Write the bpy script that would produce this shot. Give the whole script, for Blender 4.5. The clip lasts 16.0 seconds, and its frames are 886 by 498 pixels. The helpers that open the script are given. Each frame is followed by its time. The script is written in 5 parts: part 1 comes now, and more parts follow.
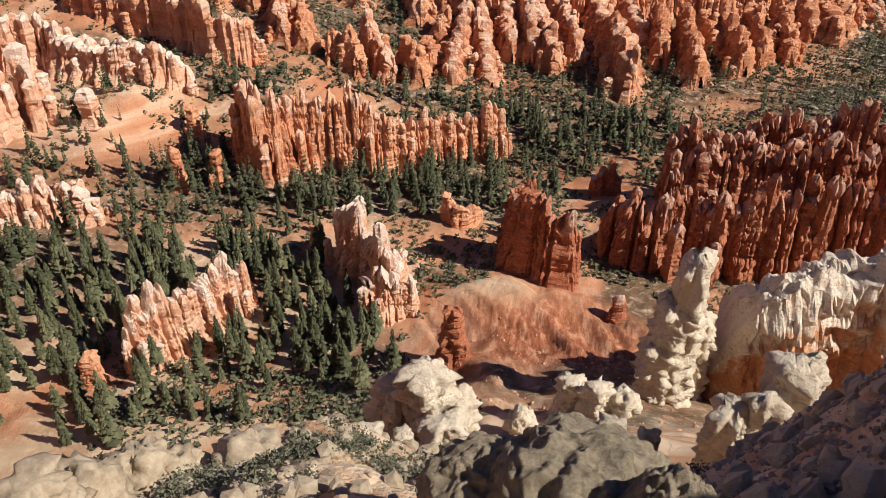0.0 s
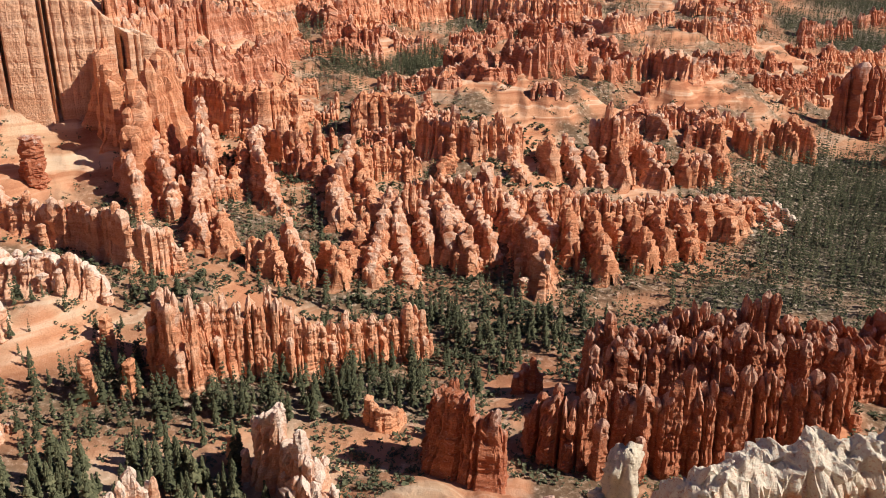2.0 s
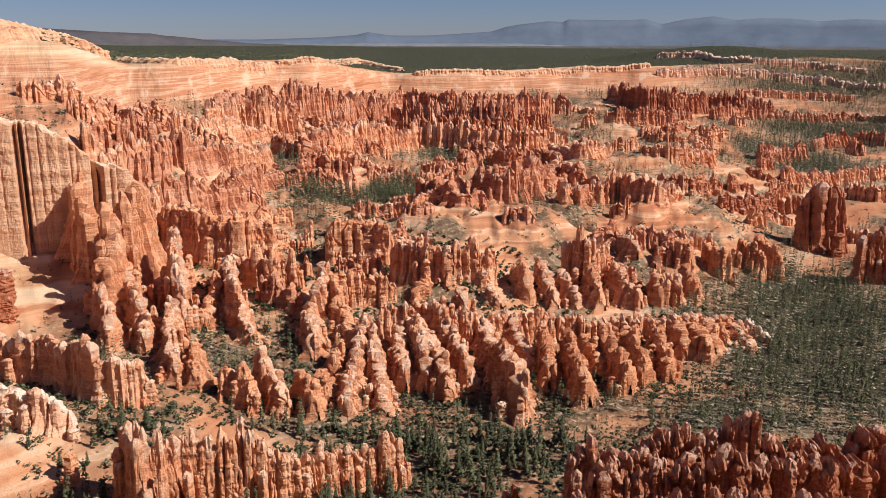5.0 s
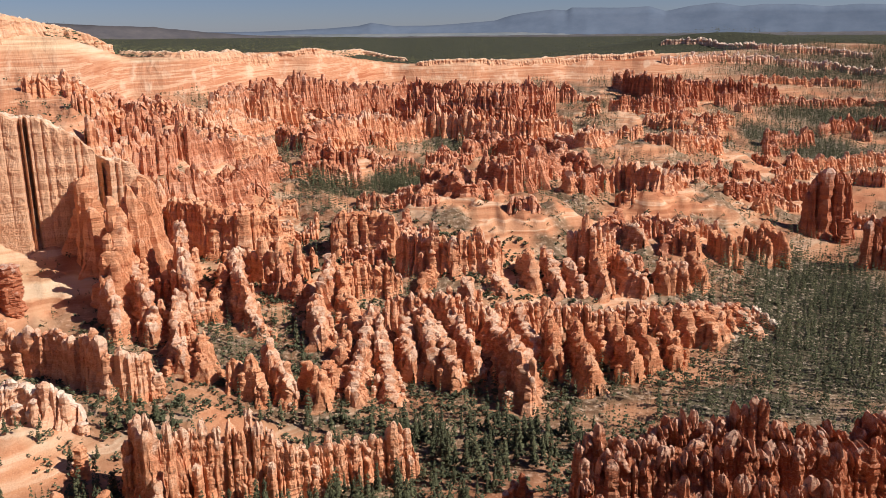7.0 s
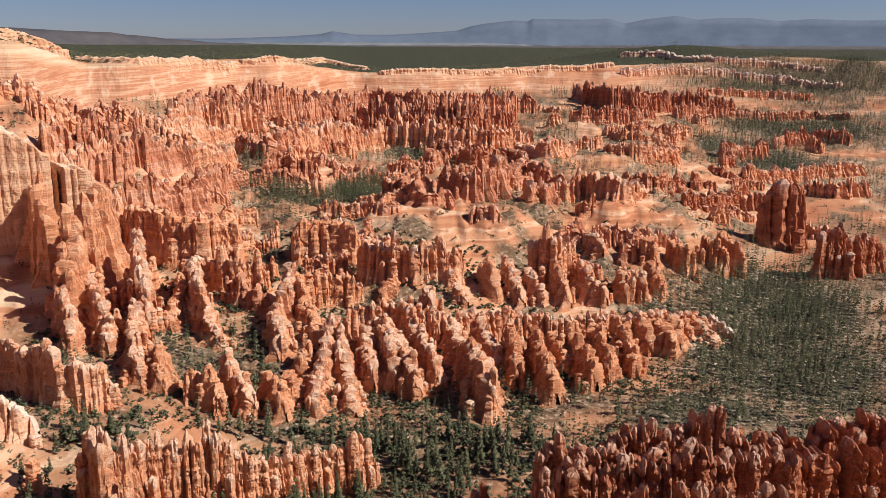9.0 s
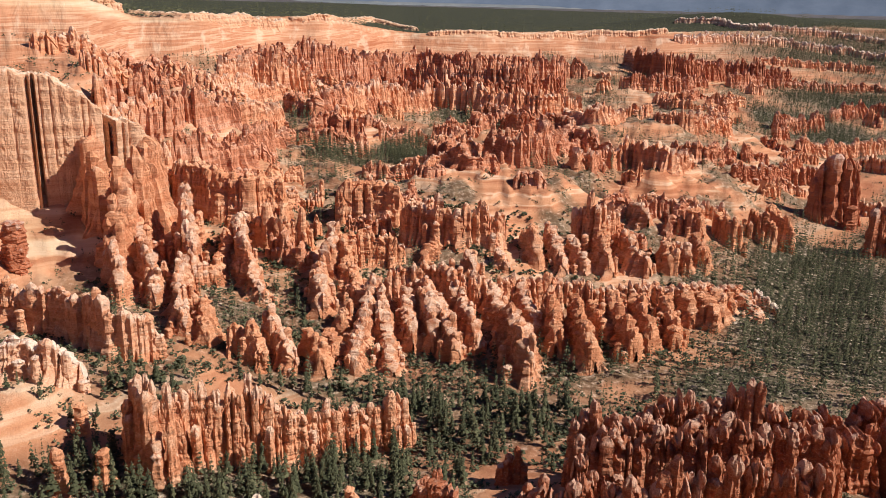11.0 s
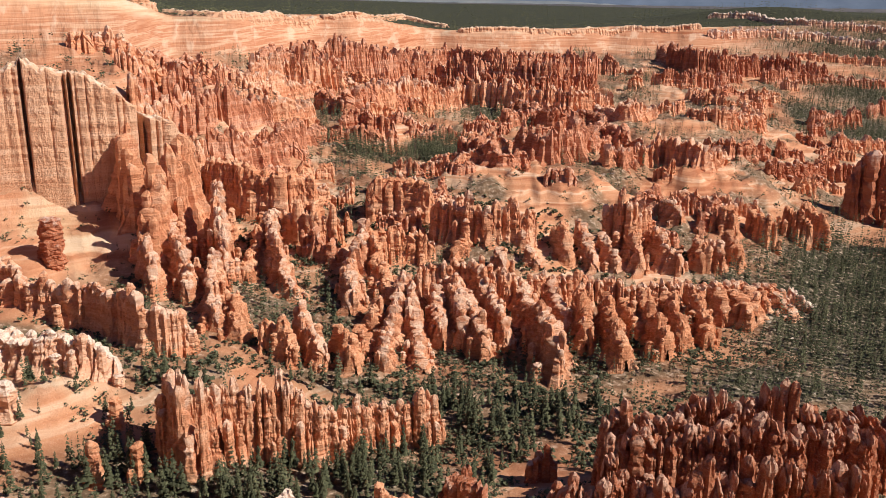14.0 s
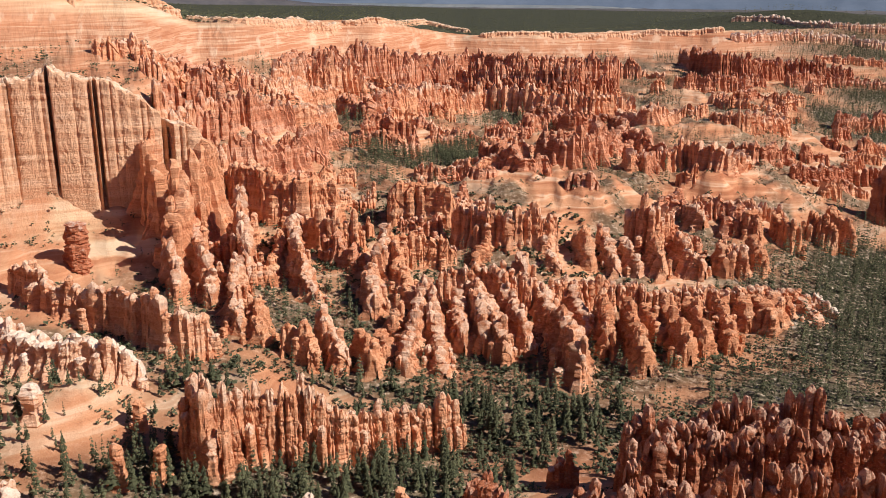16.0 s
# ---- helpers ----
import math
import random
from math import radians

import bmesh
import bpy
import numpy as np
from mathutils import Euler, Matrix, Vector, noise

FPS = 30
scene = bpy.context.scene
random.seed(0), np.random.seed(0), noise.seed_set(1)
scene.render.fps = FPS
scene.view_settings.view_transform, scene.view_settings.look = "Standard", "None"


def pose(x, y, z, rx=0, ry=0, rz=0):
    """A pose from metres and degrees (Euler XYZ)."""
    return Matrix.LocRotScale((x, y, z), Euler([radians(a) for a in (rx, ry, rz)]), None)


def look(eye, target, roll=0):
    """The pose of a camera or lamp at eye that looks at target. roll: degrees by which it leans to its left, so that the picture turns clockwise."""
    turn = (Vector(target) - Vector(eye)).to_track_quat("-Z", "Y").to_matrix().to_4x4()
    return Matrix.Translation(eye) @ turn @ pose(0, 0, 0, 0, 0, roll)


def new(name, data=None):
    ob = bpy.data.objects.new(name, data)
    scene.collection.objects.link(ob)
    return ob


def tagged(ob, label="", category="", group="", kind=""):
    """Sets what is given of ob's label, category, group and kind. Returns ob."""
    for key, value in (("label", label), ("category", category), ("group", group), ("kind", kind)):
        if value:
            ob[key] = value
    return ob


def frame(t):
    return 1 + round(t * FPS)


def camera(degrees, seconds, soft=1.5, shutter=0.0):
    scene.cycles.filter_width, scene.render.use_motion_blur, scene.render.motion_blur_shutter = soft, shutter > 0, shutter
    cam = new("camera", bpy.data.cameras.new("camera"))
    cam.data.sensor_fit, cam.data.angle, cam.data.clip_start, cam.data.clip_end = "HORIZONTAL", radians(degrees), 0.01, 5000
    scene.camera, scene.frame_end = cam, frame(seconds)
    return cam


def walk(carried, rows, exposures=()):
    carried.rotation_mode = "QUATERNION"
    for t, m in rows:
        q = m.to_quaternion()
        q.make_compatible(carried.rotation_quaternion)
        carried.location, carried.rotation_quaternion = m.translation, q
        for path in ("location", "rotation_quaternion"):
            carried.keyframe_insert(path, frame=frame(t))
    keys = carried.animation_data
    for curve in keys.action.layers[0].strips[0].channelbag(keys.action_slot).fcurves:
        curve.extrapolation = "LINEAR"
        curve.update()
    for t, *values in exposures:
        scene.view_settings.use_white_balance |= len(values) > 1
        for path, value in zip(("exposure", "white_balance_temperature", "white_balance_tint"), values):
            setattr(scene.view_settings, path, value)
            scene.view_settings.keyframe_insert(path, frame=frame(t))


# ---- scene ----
def aim(yaw, pitch, roll):
    """The pose at the overlook: degrees to the left, upwards, and the lean."""
    return pose(0, 0, EYE, 90 + pitch, 0, yaw) @ pose(0, 0, 0, 0, 0, roll)


EYE = 200.0
cam = camera(55.19, 16.0, soft=0.5)
walk(cam, [(t, aim(*a)) for t, *a in (
    (0.0, 8.14, -35.86, -0.51),
    (0.5, 7.75, -34.45, -0.57),
    (1.0, 6.48, -30.79, 0.03),
    (1.5, 4.33, -26.25, 0.65),
    (2.0, 2.14, -22.31, 0.69),
    (2.5, 0.39, -18.50, 0.52),
    (3.0, -0.13, -15.26, 0.31),
    (3.5, -0.00, -13.82, -0.00),
    (6.0, 0.74, -14.17, -0.17),
    (6.5, 1.00, -14.44, -0.55),
    (7.0, 0.81, -14.54, -0.76),
    (7.5, -0.12, -14.31, -0.59),
    (8.0, -1.32, -13.71, -0.31),
    (8.2, -1.75, -13.58, -0.22),
    (10.3, -1.22, -15.66, 0.82),
    (10.5, -0.51, -15.98, 1.19),
    (11.0, 1.06, -16.43, 1.24),
    (11.5, 1.92, -16.47, 0.61),
    (12.0, 2.47, -16.68, 0.46),
    (12.5, 2.77, -16.60, 0.50),
    (13.0, 2.92, -16.63, 0.57),
    (13.5, 3.03, -16.69, 0.72),
    (14.0, 3.17, -16.66, 0.79),
    (14.5, 3.40, -16.50, 0.75),
    (15.0, 3.97, -16.59, 0.71),
    (15.5, 4.46, -16.61, 0.53),
    (16.0, 4.67, -16.36, 0.41),
)])

# ---- world, sun ----
SUN_UP, SUN_AZ = 42.0, 101.0      # degrees above the horizon; clockwise from +y
world = bpy.data.worlds.new("sky")
scene.world = world
world.use_nodes = True
wn = world.node_tree.nodes
sky = wn.new("ShaderNodeTexSky")
sky.sky_type, sky.sun_disc = "NISHITA", False
sky.sun_elevation, sky.sun_rotation = radians(SUN_UP), radians(SUN_AZ)
sky.altitude, sky.dust_density, sky.ozone_density = 1500, 0.35, 5.0
wn["Background"].inputs["Strength"].default_value = 0.047
clear = wn.new("ShaderNodeMix")
clear.data_type, clear.blend_type = "RGBA", "MULTIPLY"
clear.inputs[0].default_value, clear.inputs[7].default_value = 1.0, (0.98, 1.0, 1.33, 1)
world.node_tree.links.new(sky.outputs[0], clear.inputs[6])
world.node_tree.links.new(clear.outputs[2], wn["Background"].inputs["Color"])
sun = new("sun", bpy.data.lights.new("sun", "SUN"))
sun.data.energy, sun.data.angle, sun.data.color = 6.0, radians(0.53), (1.0, 0.965, 0.875)
_az, _up = radians(SUN_AZ), radians(SUN_UP)
sun.matrix_world = look((0, 0, 400), (-math.sin(_az) * math.cos(_up), -math.cos(_az) * math.cos(_up), 400 - math.sin(_up)))


# ---- materials ----
class Nodes:
    """A short way to write a node material."""

    def __init__(self, name, rough=0.95):
        self.mat = bpy.data.materials.new(name)
        self.mat.use_nodes = True
        self.tree = self.mat.node_tree
        self.out = self.tree.nodes["Principled BSDF"]
        self.out.inputs["Roughness"].default_value = rough
        self.out.inputs["Specular IOR Level"].default_value = 0.15

    def put(self, node_type, **sets):
        node = self.tree.nodes.new("ShaderNode" + node_type)
        for key, value in sets.items():
            if key in node.inputs:
                self.feed(node.inputs[key], value)
        return node

    def feed(self, socket, value):
        if isinstance(value, bpy.types.NodeSocket):
            self.tree.links.new(value, socket)
        else:
            socket.default_value = value

    def noise(self, where, scale, detail=4.0, rough=0.6):
        n = self.put("TexNoise", Vector=where, Scale=scale, Detail=detail, Roughness=rough)
        return n.outputs["Fac"]

    def place(self, stretch=(1, 1, 1)):
        g = self.put("NewGeometry")
        m = self.put("Mapping", Vector=g.outputs["Position"])
        m.inputs["Scale"].default_value = stretch
        return m.outputs[0]

    def ramp(self, fac, *stops):
        r = self.put("ValToRGB", Fac=fac)
        e = r.color_ramp.elements
        while len(e) < len(stops):
            e.new(0.5)
        for el, (at, col) in zip(e, stops):
            el.position, el.color = at, (*col, 1)
        return r.outputs[0]

    def mix(self, fac, a, b, blend="MIX"):
        m = self.tree.nodes.new("ShaderNodeMix")
        m.data_type, m.blend_type = "RGBA", blend
        self.feed(m.inputs[0], fac)
        for s, v in ((m.inputs[6], a), (m.inputs[7], b)):
            self.feed(s, (*v, 1) if isinstance(v, tuple) else v)
        return m.outputs[2]

    def calc(self, op, a, b=0.0):
        m = self.tree.nodes.new("ShaderNodeMath")
        m.operation = op
        m.use_clamp = False
        self.feed(m.inputs[0], a)
        self.feed(m.inputs[1], b)
        return m.outputs[0]

    def step(self, value, lo, hi):
        m = self.put("MapRange", Value=value)
        m.interpolation_type = "SMOOTHSTEP"
        m.inputs["From Min"].default_value, m.inputs["From Max"].default_value = lo, hi
        return m.outputs[0]

    def done(self, colour, height=None, strength=0.5, distance=0.3):
        self.feed(self.out.inputs["Base Color"], (*colour, 1) if isinstance(colour, tuple) else colour)
        if height is not None:
            b = self.put("Bump", Height=height, Strength=strength, Distance=distance)
            self.feed(self.out.inputs["Normal"], b.outputs[0])
        return self.mat


def rock_material(name, low, mid, high, cap, cap_from=0.72, cap_amount=1.0, relief=1.0, rise=False):
    """Layered limestone: bands by height, per-piece tint, a paler cap on top of each spire."""
    n = Nodes(name)
    band = n.noise(n.place((0.012, 0.012, 0.16)), 1.0, 3.0, 0.65)
    fine = n.noise(n.place((0.05, 0.05, 0.9)), 1.0, 2.0, 0.6)
    blotch = n.noise(n.place(), 0.22, 5.0, 0.65)
    f = n.calc("ADD", n.calc("MULTIPLY", band, 0.75), n.calc("MULTIPLY", fine, 0.25))
    col = n.ramp(f, (0.34, low), (0.5, mid), (0.66, high))
    info = n.put("ObjectInfo")
    if not rise:
        col = n.mix(n.calc("MULTIPLY", info.outputs["Random"], 0.5), col, mid)
    if rise:
        att = n.put("Attribute")
        att.attribute_name = "rise"
        local = att.outputs["Fac"]
    else:
        local = n.put("SeparateXYZ", Vector=n.put("TexCoord").outputs["Object"]).outputs["Z"]
    edge = n.calc("ADD", local, n.calc("MULTIPLY", n.calc("SUBTRACT", blotch, 0.5), 0.9))
    if not rise:
        edge = n.calc("ADD", edge, n.calc("MULTIPLY", n.calc("SUBTRACT", info.outputs["Random"], 0.5), 0.35))
    col = n.mix(n.calc("MULTIPLY", n.step(edge, cap_from, cap_from + 0.22), cap_amount), col, cap)
    dirt = n.step(n.noise(n.place((0.5, 0.5, 0.07)), 1.0, 4.0, 0.6), 0.45, 0.7)
    col = n.mix(n.calc("MULTIPLY", dirt, 0.3), col, low)
    speck = n.noise(n.place((1, 1, 1.9)), 0.9, 5.0, 0.75)
    col = n.mix(n.calc("MULTIPLY", n.step(speck, 0.52, 0.68), 0.42), col, cap)
    col = n.mix(n.calc("MULTIPLY", n.step(speck, 0.48, 0.34), 0.7), col, low)
    h1 = n.calc("ADD", n.noise(n.place((0.8, 0.8, 1.0)), 1.0, 8.0, 0.75), n.calc("MULTIPLY", n.noise(n.place((0.9, 0.9, 0.16)), 1.0, 3.0, 0.6), 0.5))
    h2 = n.noise(n.place((0.05, 0.05, 0.8)), 1.0, 3.0, 0.6)
    return n.done(col, n.calc("ADD", h1, n.calc("MULTIPLY", h2, 0.9)), relief, 0.85)


ROCKS = {
    "orange": ("orange_limestone", (0.50, 0.175, 0.083), (0.68, 0.305, 0.16), (0.79, 0.45, 0.285), (0.79, 0.48, 0.32), 1.0, 0.7),
    "frosted": ("pale_topped_limestone", (0.51, 0.18, 0.088), (0.69, 0.315, 0.17), (0.80, 0.47, 0.31), (0.80, 0.58, 0.44), 0.86, 0.7),
    "rust": ("rust_red_limestone", (0.40, 0.13, 0.065), (0.57, 0.23, 0.125), (0.72, 0.40, 0.27), (0.78, 0.52, 0.39), 0.95, 0.7),
    "pink": ("pink_limestone", (0.64, 0.30, 0.175), (0.76, 0.43, 0.275), (0.82, 0.55, 0.39), (0.82, 0.67, 0.56), 0.75, 0.85),
    "red": ("red_limestone", (0.34, 0.10, 0.05), (0.44, 0.15, 0.075), (0.54, 0.22, 0.12), (0.70, 0.50, 0.40), 0.95, 0.8),
    "massif": ("pale_capped_red_limestone", (0.36, 0.115, 0.058), (0.46, 0.17, 0.088), (0.56, 0.25, 0.145), (0.72, 0.50, 0.38), 0.88, 0.6),
    "white": ("white_limestone", (0.50, 0.36, 0.245), (0.64, 0.50, 0.37), (0.72, 0.58, 0.43), (0.78, 0.65, 0.50), 0.6),
    "white_red": ("white_over_red_limestone", (0.52, 0.19, 0.085), (0.60, 0.27, 0.13), (0.68, 0.42, 0.26), (0.76, 0.66, 0.53), 0.5),
    "buff": ("buff_limestone", (0.58, 0.28, 0.155), (0.68, 0.385, 0.235), (0.75, 0.48, 0.325), (0.80, 0.60, 0.45), 0.8),
}
MATS = {key: rock_material(*row) for key, row in ROCKS.items()}
WALLS = {key: rock_material(row[0] + "_wall", *row[1:], rise=True) for key, row in ROCKS.items()}
WHITE = MATS["white"]


def soil_material():
    """Bare slopes, forest floor and pale rim beds, by the sheet's soil map (red: litter, green: pale, blue: red earth,
    darkened in part for shade).
    """
    n = Nodes("bare_earth", 1.0)
    att = n.put("Attribute")
    att.attribute_name = "soil"
    chan = n.put("SeparateColor", Color=att.outputs["Color"])
    big = n.noise(n.place(), 0.03, 5.0, 0.6)
    mid = n.noise(n.place(), 0.3, 5.0, 0.65)
    band = n.noise(n.place((0.006, 0.006, 0.2)), 1.0, 3.0, 0.6)
    col = n.ramp(band, (0.38, (0.40, 0.14, 0.068)), (0.47, (0.55, 0.24, 0.125)), (0.53, (0.60, 0.29, 0.16)), (0.58, (0.72, 0.47, 0.32)), (0.64, (0.58, 0.27, 0.145)))
    col = n.mix(n.calc("MULTIPLY", n.step(big, 0.4, 0.7), 0.55), col, (0.58, 0.275, 0.145))
    grit = n.noise(n.place(), 1.1, 6.0, 0.75)
    col = n.mix(n.calc("MULTIPLY", n.step(grit, 0.5, 0.68), 0.3), col, (0.68, 0.44, 0.30))
    col = n.mix(n.calc("MULTIPLY", n.step(grit, 0.46, 0.3), 0.5), col, (0.40, 0.19, 0.105))
    # Streaked red earth; its dark tones also hold some of the bowl's shade.
    col = n.mix(chan.outputs["Blue"], col, n.ramp(n.noise(n.place((0.42, 0.09, 0.3)), 1.0, 5.0, 0.7), (0.36, (0.19, 0.062, 0.031)), (0.5, (0.36, 0.125, 0.062)), (0.62, (0.56, 0.29, 0.175))))
    pale = n.ramp(band, (0.38, (0.52, 0.30, 0.17)), (0.5, (0.63, 0.45, 0.29)), (0.62, (0.69, 0.54, 0.38)))
    col = n.mix(chan.outputs["Green"], col, pale)
    # the scarp under the rim: thin beds, and pale chutes running straight down
    scarp = n.put("Attribute")
    scarp.attribute_name = "scarp"
    spot = n.put("SeparateXYZ", Vector=n.put("NewGeometry").outputs["Position"])
    bearing = n.calc("MULTIPLY", n.calc("ARCTAN2", spot.outputs["X"], spot.outputs["Y"]), 75.0)
    chute = n.noise(n.put("CombineXYZ", X=bearing, Y=n.calc("MULTIPLY", spot.outputs["Z"], 0.05)).outputs[0], 1.0, 3.0, 0.6)
    beds = n.noise(n.place((0.0025, 0.0025, 0.13)), 1.0, 4.0, 0.7)
    layers = n.ramp(beds, (0.36, (0.38, 0.13, 0.062)), (0.46, (0.55, 0.265, 0.15)), (0.5, (0.44, 0.17, 0.086)), (0.56, (0.62, 0.36, 0.225)), (0.63, (0.48, 0.195, 0.102)))
    layers = n.mix(n.calc("MULTIPLY", n.step(chute, 0.54, 0.68), 0.45), layers, (0.74, 0.54, 0.39))
    layers = n.mix(n.calc("MULTIPLY", n.step(chute, 0.46, 0.36), 0.25), layers, (0.40, 0.17, 0.09))
    col = n.mix(n.calc("MULTIPLY", scarp.outputs["Fac"], n.calc("SUBTRACT", 1.0, n.calc("MULTIPLY", chan.outputs["Green"], 0.8))), col, layers)
    litter = n.ramp(mid, (0.36, (0.055, 0.047, 0.03)), (0.5, (0.10, 0.08, 0.05)), (0.6, (0.28, 0.21, 0.15)), (0.7, (0.62, 0.50, 0.39)))
    col = n.mix(chan.outputs["Red"], col, litter)
    turf = n.put("Attribute")
    turf.attribute_name = "turf"
    col = n.mix(turf.outputs["Fac"], col, n.ramp(mid, (0.35, (0.026, 0.03, 0.018)), (0.7, (0.075, 0.068, 0.042))))
    furrow = n.calc("MULTIPLY", n.calc("MULTIPLY", chute, 4.5), scarp.outputs["Fac"])
    return n.done(col, n.calc("ADD", n.calc("ADD", mid, furrow), n.calc("MULTIPLY", n.noise(n.place(), 1.6, 5.0, 0.7), 0.5)), 0.9, 0.8)


def needle_material():
    n = Nodes("needles", 0.8)
    tint = n.put("NewGeometry").outputs["Random Per Island"]
    both = n.calc("ADD", n.calc("MULTIPLY", tint, 0.55), n.calc("MULTIPLY", n.put("ObjectInfo").outputs["Random"], 0.45))
    return n.done(n.ramp(both, (0.0, (0.032, 0.034, 0.018)), (0.5, (0.082, 0.084, 0.044)), (1.0, (0.17, 0.16, 0.085))))


def plain_material(name, a, b, scale, relief=0.5, distance=0.05):
    n = Nodes(name)
    f = n.noise(n.place(), scale, 12.0, 0.74)
    return n.done(n.ramp(f, (0.32, a), (0.68, b)), f, relief, distance)


SOIL = soil_material()
GREY_STONE = plain_material("brown_conglomerate", (0.16, 0.122, 0.083), (0.56, 0.45, 0.32), 2.6, 1.0, 0.35)
TAN_STONE = plain_material("tan_limestone", (0.27, 0.195, 0.125), (0.54, 0.43, 0.31), 1.2, 1.0, 0.12)
GRAVEL = plain_material("broken_grey_rock", (0.2, 0.14, 0.105), (0.5, 0.39, 0.31), 2.2, 0.8, 0.05)
NEEDLES = needle_material()
BARK = plain_material("bark", (0.09, 0.065, 0.05), (0.2, 0.15, 0.115), 3.0)
SCRUB = plain_material("scrub_leaves", (0.06, 0.068, 0.036), (0.15, 0.145, 0.085), 0.4)
SAGE = plain_material("sage_leaves", (0.10, 0.10, 0.065), (0.2, 0.19, 0.13), 1.2)
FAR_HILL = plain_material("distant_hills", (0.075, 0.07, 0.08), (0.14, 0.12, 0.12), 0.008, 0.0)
# The plain and the range have distance haze mixed into their base colours.
FAR_FLAT = plain_material("haze_tinted_plain", (0.15, 0.17, 0.19), (0.25, 0.25, 0.25), 0.01, 0.0)
FAR_PLAIN = plain_material("haze_tinted_range", (0.105, 0.135, 0.19), (0.15, 0.18, 0.24), 0.006, 0.0)

# ---- terrain ----
rng = np.random.default_rng(7)
LATTICE = rng.random((256, 256))


def value_noise(x, y):
    xi, yi = np.floor(x).astype(int), np.floor(y).astype(int)
    fx, fy = x - xi, y - yi
    fx, fy = fx * fx * (3 - 2 * fx), fy * fy * (3 - 2 * fy)
    a, b = LATTICE[xi % 256, yi % 256], LATTICE[(xi + 1) % 256, yi % 256]
    c, d = LATTICE[xi % 256, (yi + 1) % 256], LATTICE[(xi + 1) % 256, (yi + 1) % 256]
    return (a * (1 - fx) + b * fx) * (1 - fy) + (c * (1 - fx) + d * fx) * fy


def fbm(x, y, octaves=4):
    total, amp = 0.0, 0.5
    for k in range(octaves):
        total = total + amp * value_noise(x * 2 ** k + 17 * k, y * 2 ** k + 31 * k)
        amp *= 0.5
    return total


# Height of the land along seven bearings from the overlook: (distance, height).
NEAR = ((0.9, 198.4), (1.6, 196), (3, 194.5), (8, 187.5), (14, 180.5))
BEARINGS = (-34, -24.6, -20, -10, -3, 12, 26)
RIMS = (880, 960, 1080, 1400, 1700, 1900, 2250)
LAND = (
    ((25, 171), (40, 156), (48, 142), (75, 95), (110, 50), (150, 18), (230, 4), (330, 14), (400, 24), (450, 32), (520, 43), (600, 68), (624, 134), (680, 144), (800, 178), (880, 222), (2000, 205), (4800, 190)),
    ((25, 171), (40, 157), (48, 145), (75, 95), (110, 51), (150, 20), (230, 5), (330, 13), (410, 24), (460, 32), (525, 43), (602, 66), (626, 130), (690, 142), (820, 164), (925, 184), (960, 198), (2000, 185), (4800, 182)),
    ((25, 171), (40, 157.5), (48, 146), (75, 95), (110, 52), (150, 22), (230, 6), (330, 12), (420, 24), (470, 32), (530, 44), (620, 66), (660, 108), (760, 122), (900, 132), (1080, 172), (2000, 164), (4800, 176)),
    ((25, 169), (40, 154), (48, 143), (75, 98), (110, 62), (150, 36), (200, 16), (240, 8), (300, 6), (388, 6), (440, 16), (500, 36), (560, 50), (650, 64), (800, 80), (950, 92), (1150, 106), (1260, 120), (1400, 169), (1500, 163), (4800, 171)),
    ((25, 169), (40, 154), (48, 143), (75, 100), (110, 68), (150, 42), (200, 20), (240, 10), (300, 3), (388, 0), (440, 4), (500, 30), (560, 48), (650, 61), (900, 64), (1150, 64), (1300, 76), (1550, 100), (1610, 106), (1700, 136), (1800, 131), (4800, 166)),
    ((25, 169), (40, 154), (48, 144), (75, 108), (110, 84), (150, 50), (200, 18), (300, 2), (420, 0), (500, 6), (580, 32), (700, 52), (900, 62), (1100, 62), (1400, 78), (1750, 104), (1900, 144), (2000, 138), (4800, 160)),
    ((25, 171), (38, 159), (48, 146), (75, 112), (110, 88), (150, 52), (200, 18), (300, 2), (460, 0), (600, 0), (700, 5), (900, 14), (1300, 22), (1650, 50), (2000, 96), (2250, 150), (2500, 140), (4800, 156)),
)


def base_height(r, az):
    """The smooth land, without small relief."""
    k = np.clip(np.interp(az, BEARINGS, range(7)), 0, 5.999)
    i = k.astype(int)
    f = k - i
    f = f * f * (3 - 2 * f)
    rims = np.array(RIMS, float)
    rim = rims[i] * (1 - f) + rims[i + 1] * f
    pull = np.clip((r - 480) / (0.75 * rim - 480), 0, 1)
    z = 0.0
    for side, share in ((i, 1 - f), (i + 1, f)):
        lr = np.log(np.maximum(r * (rims[side] / rim) ** pull, 0.9))
        part_z = np.zeros(r.shape)
        for n, row in enumerate(LAND):
            pts = NEAR + row
            here = side == n
            part_z[here] = np.interp(lr[here], np.log([p[0] for p in pts]), [p[1] for p in pts])
        z = z + part_z * share
    back = np.clip((np.abs(az + 4) - 48) / 30, 0, 1)
    back = back * back * (3 - 2 * back)
    return z * (1 - back) + (198.4 - 8 * np.clip(r / 3000, 0, 1)) * back


def rim_at(az):
    """How far off the plateau's edge lies."""
    az = np.asarray(az, float)
    k = np.clip(np.interp(az, BEARINGS, range(7)), 0, 5.999)
    i = k.astype(int)
    f = (k - i) * (k - i) * (3 - 2 * (k - i))
    rims = np.array(RIMS, float)
    return (rims[i] * (1 - f) + rims[i + 1] * f) / (1 + (fbm(np.asarray(az, float) / 5 + 40, np.asarray(az, float) * 0 + 3, 3) - 0.44) * 0.09)


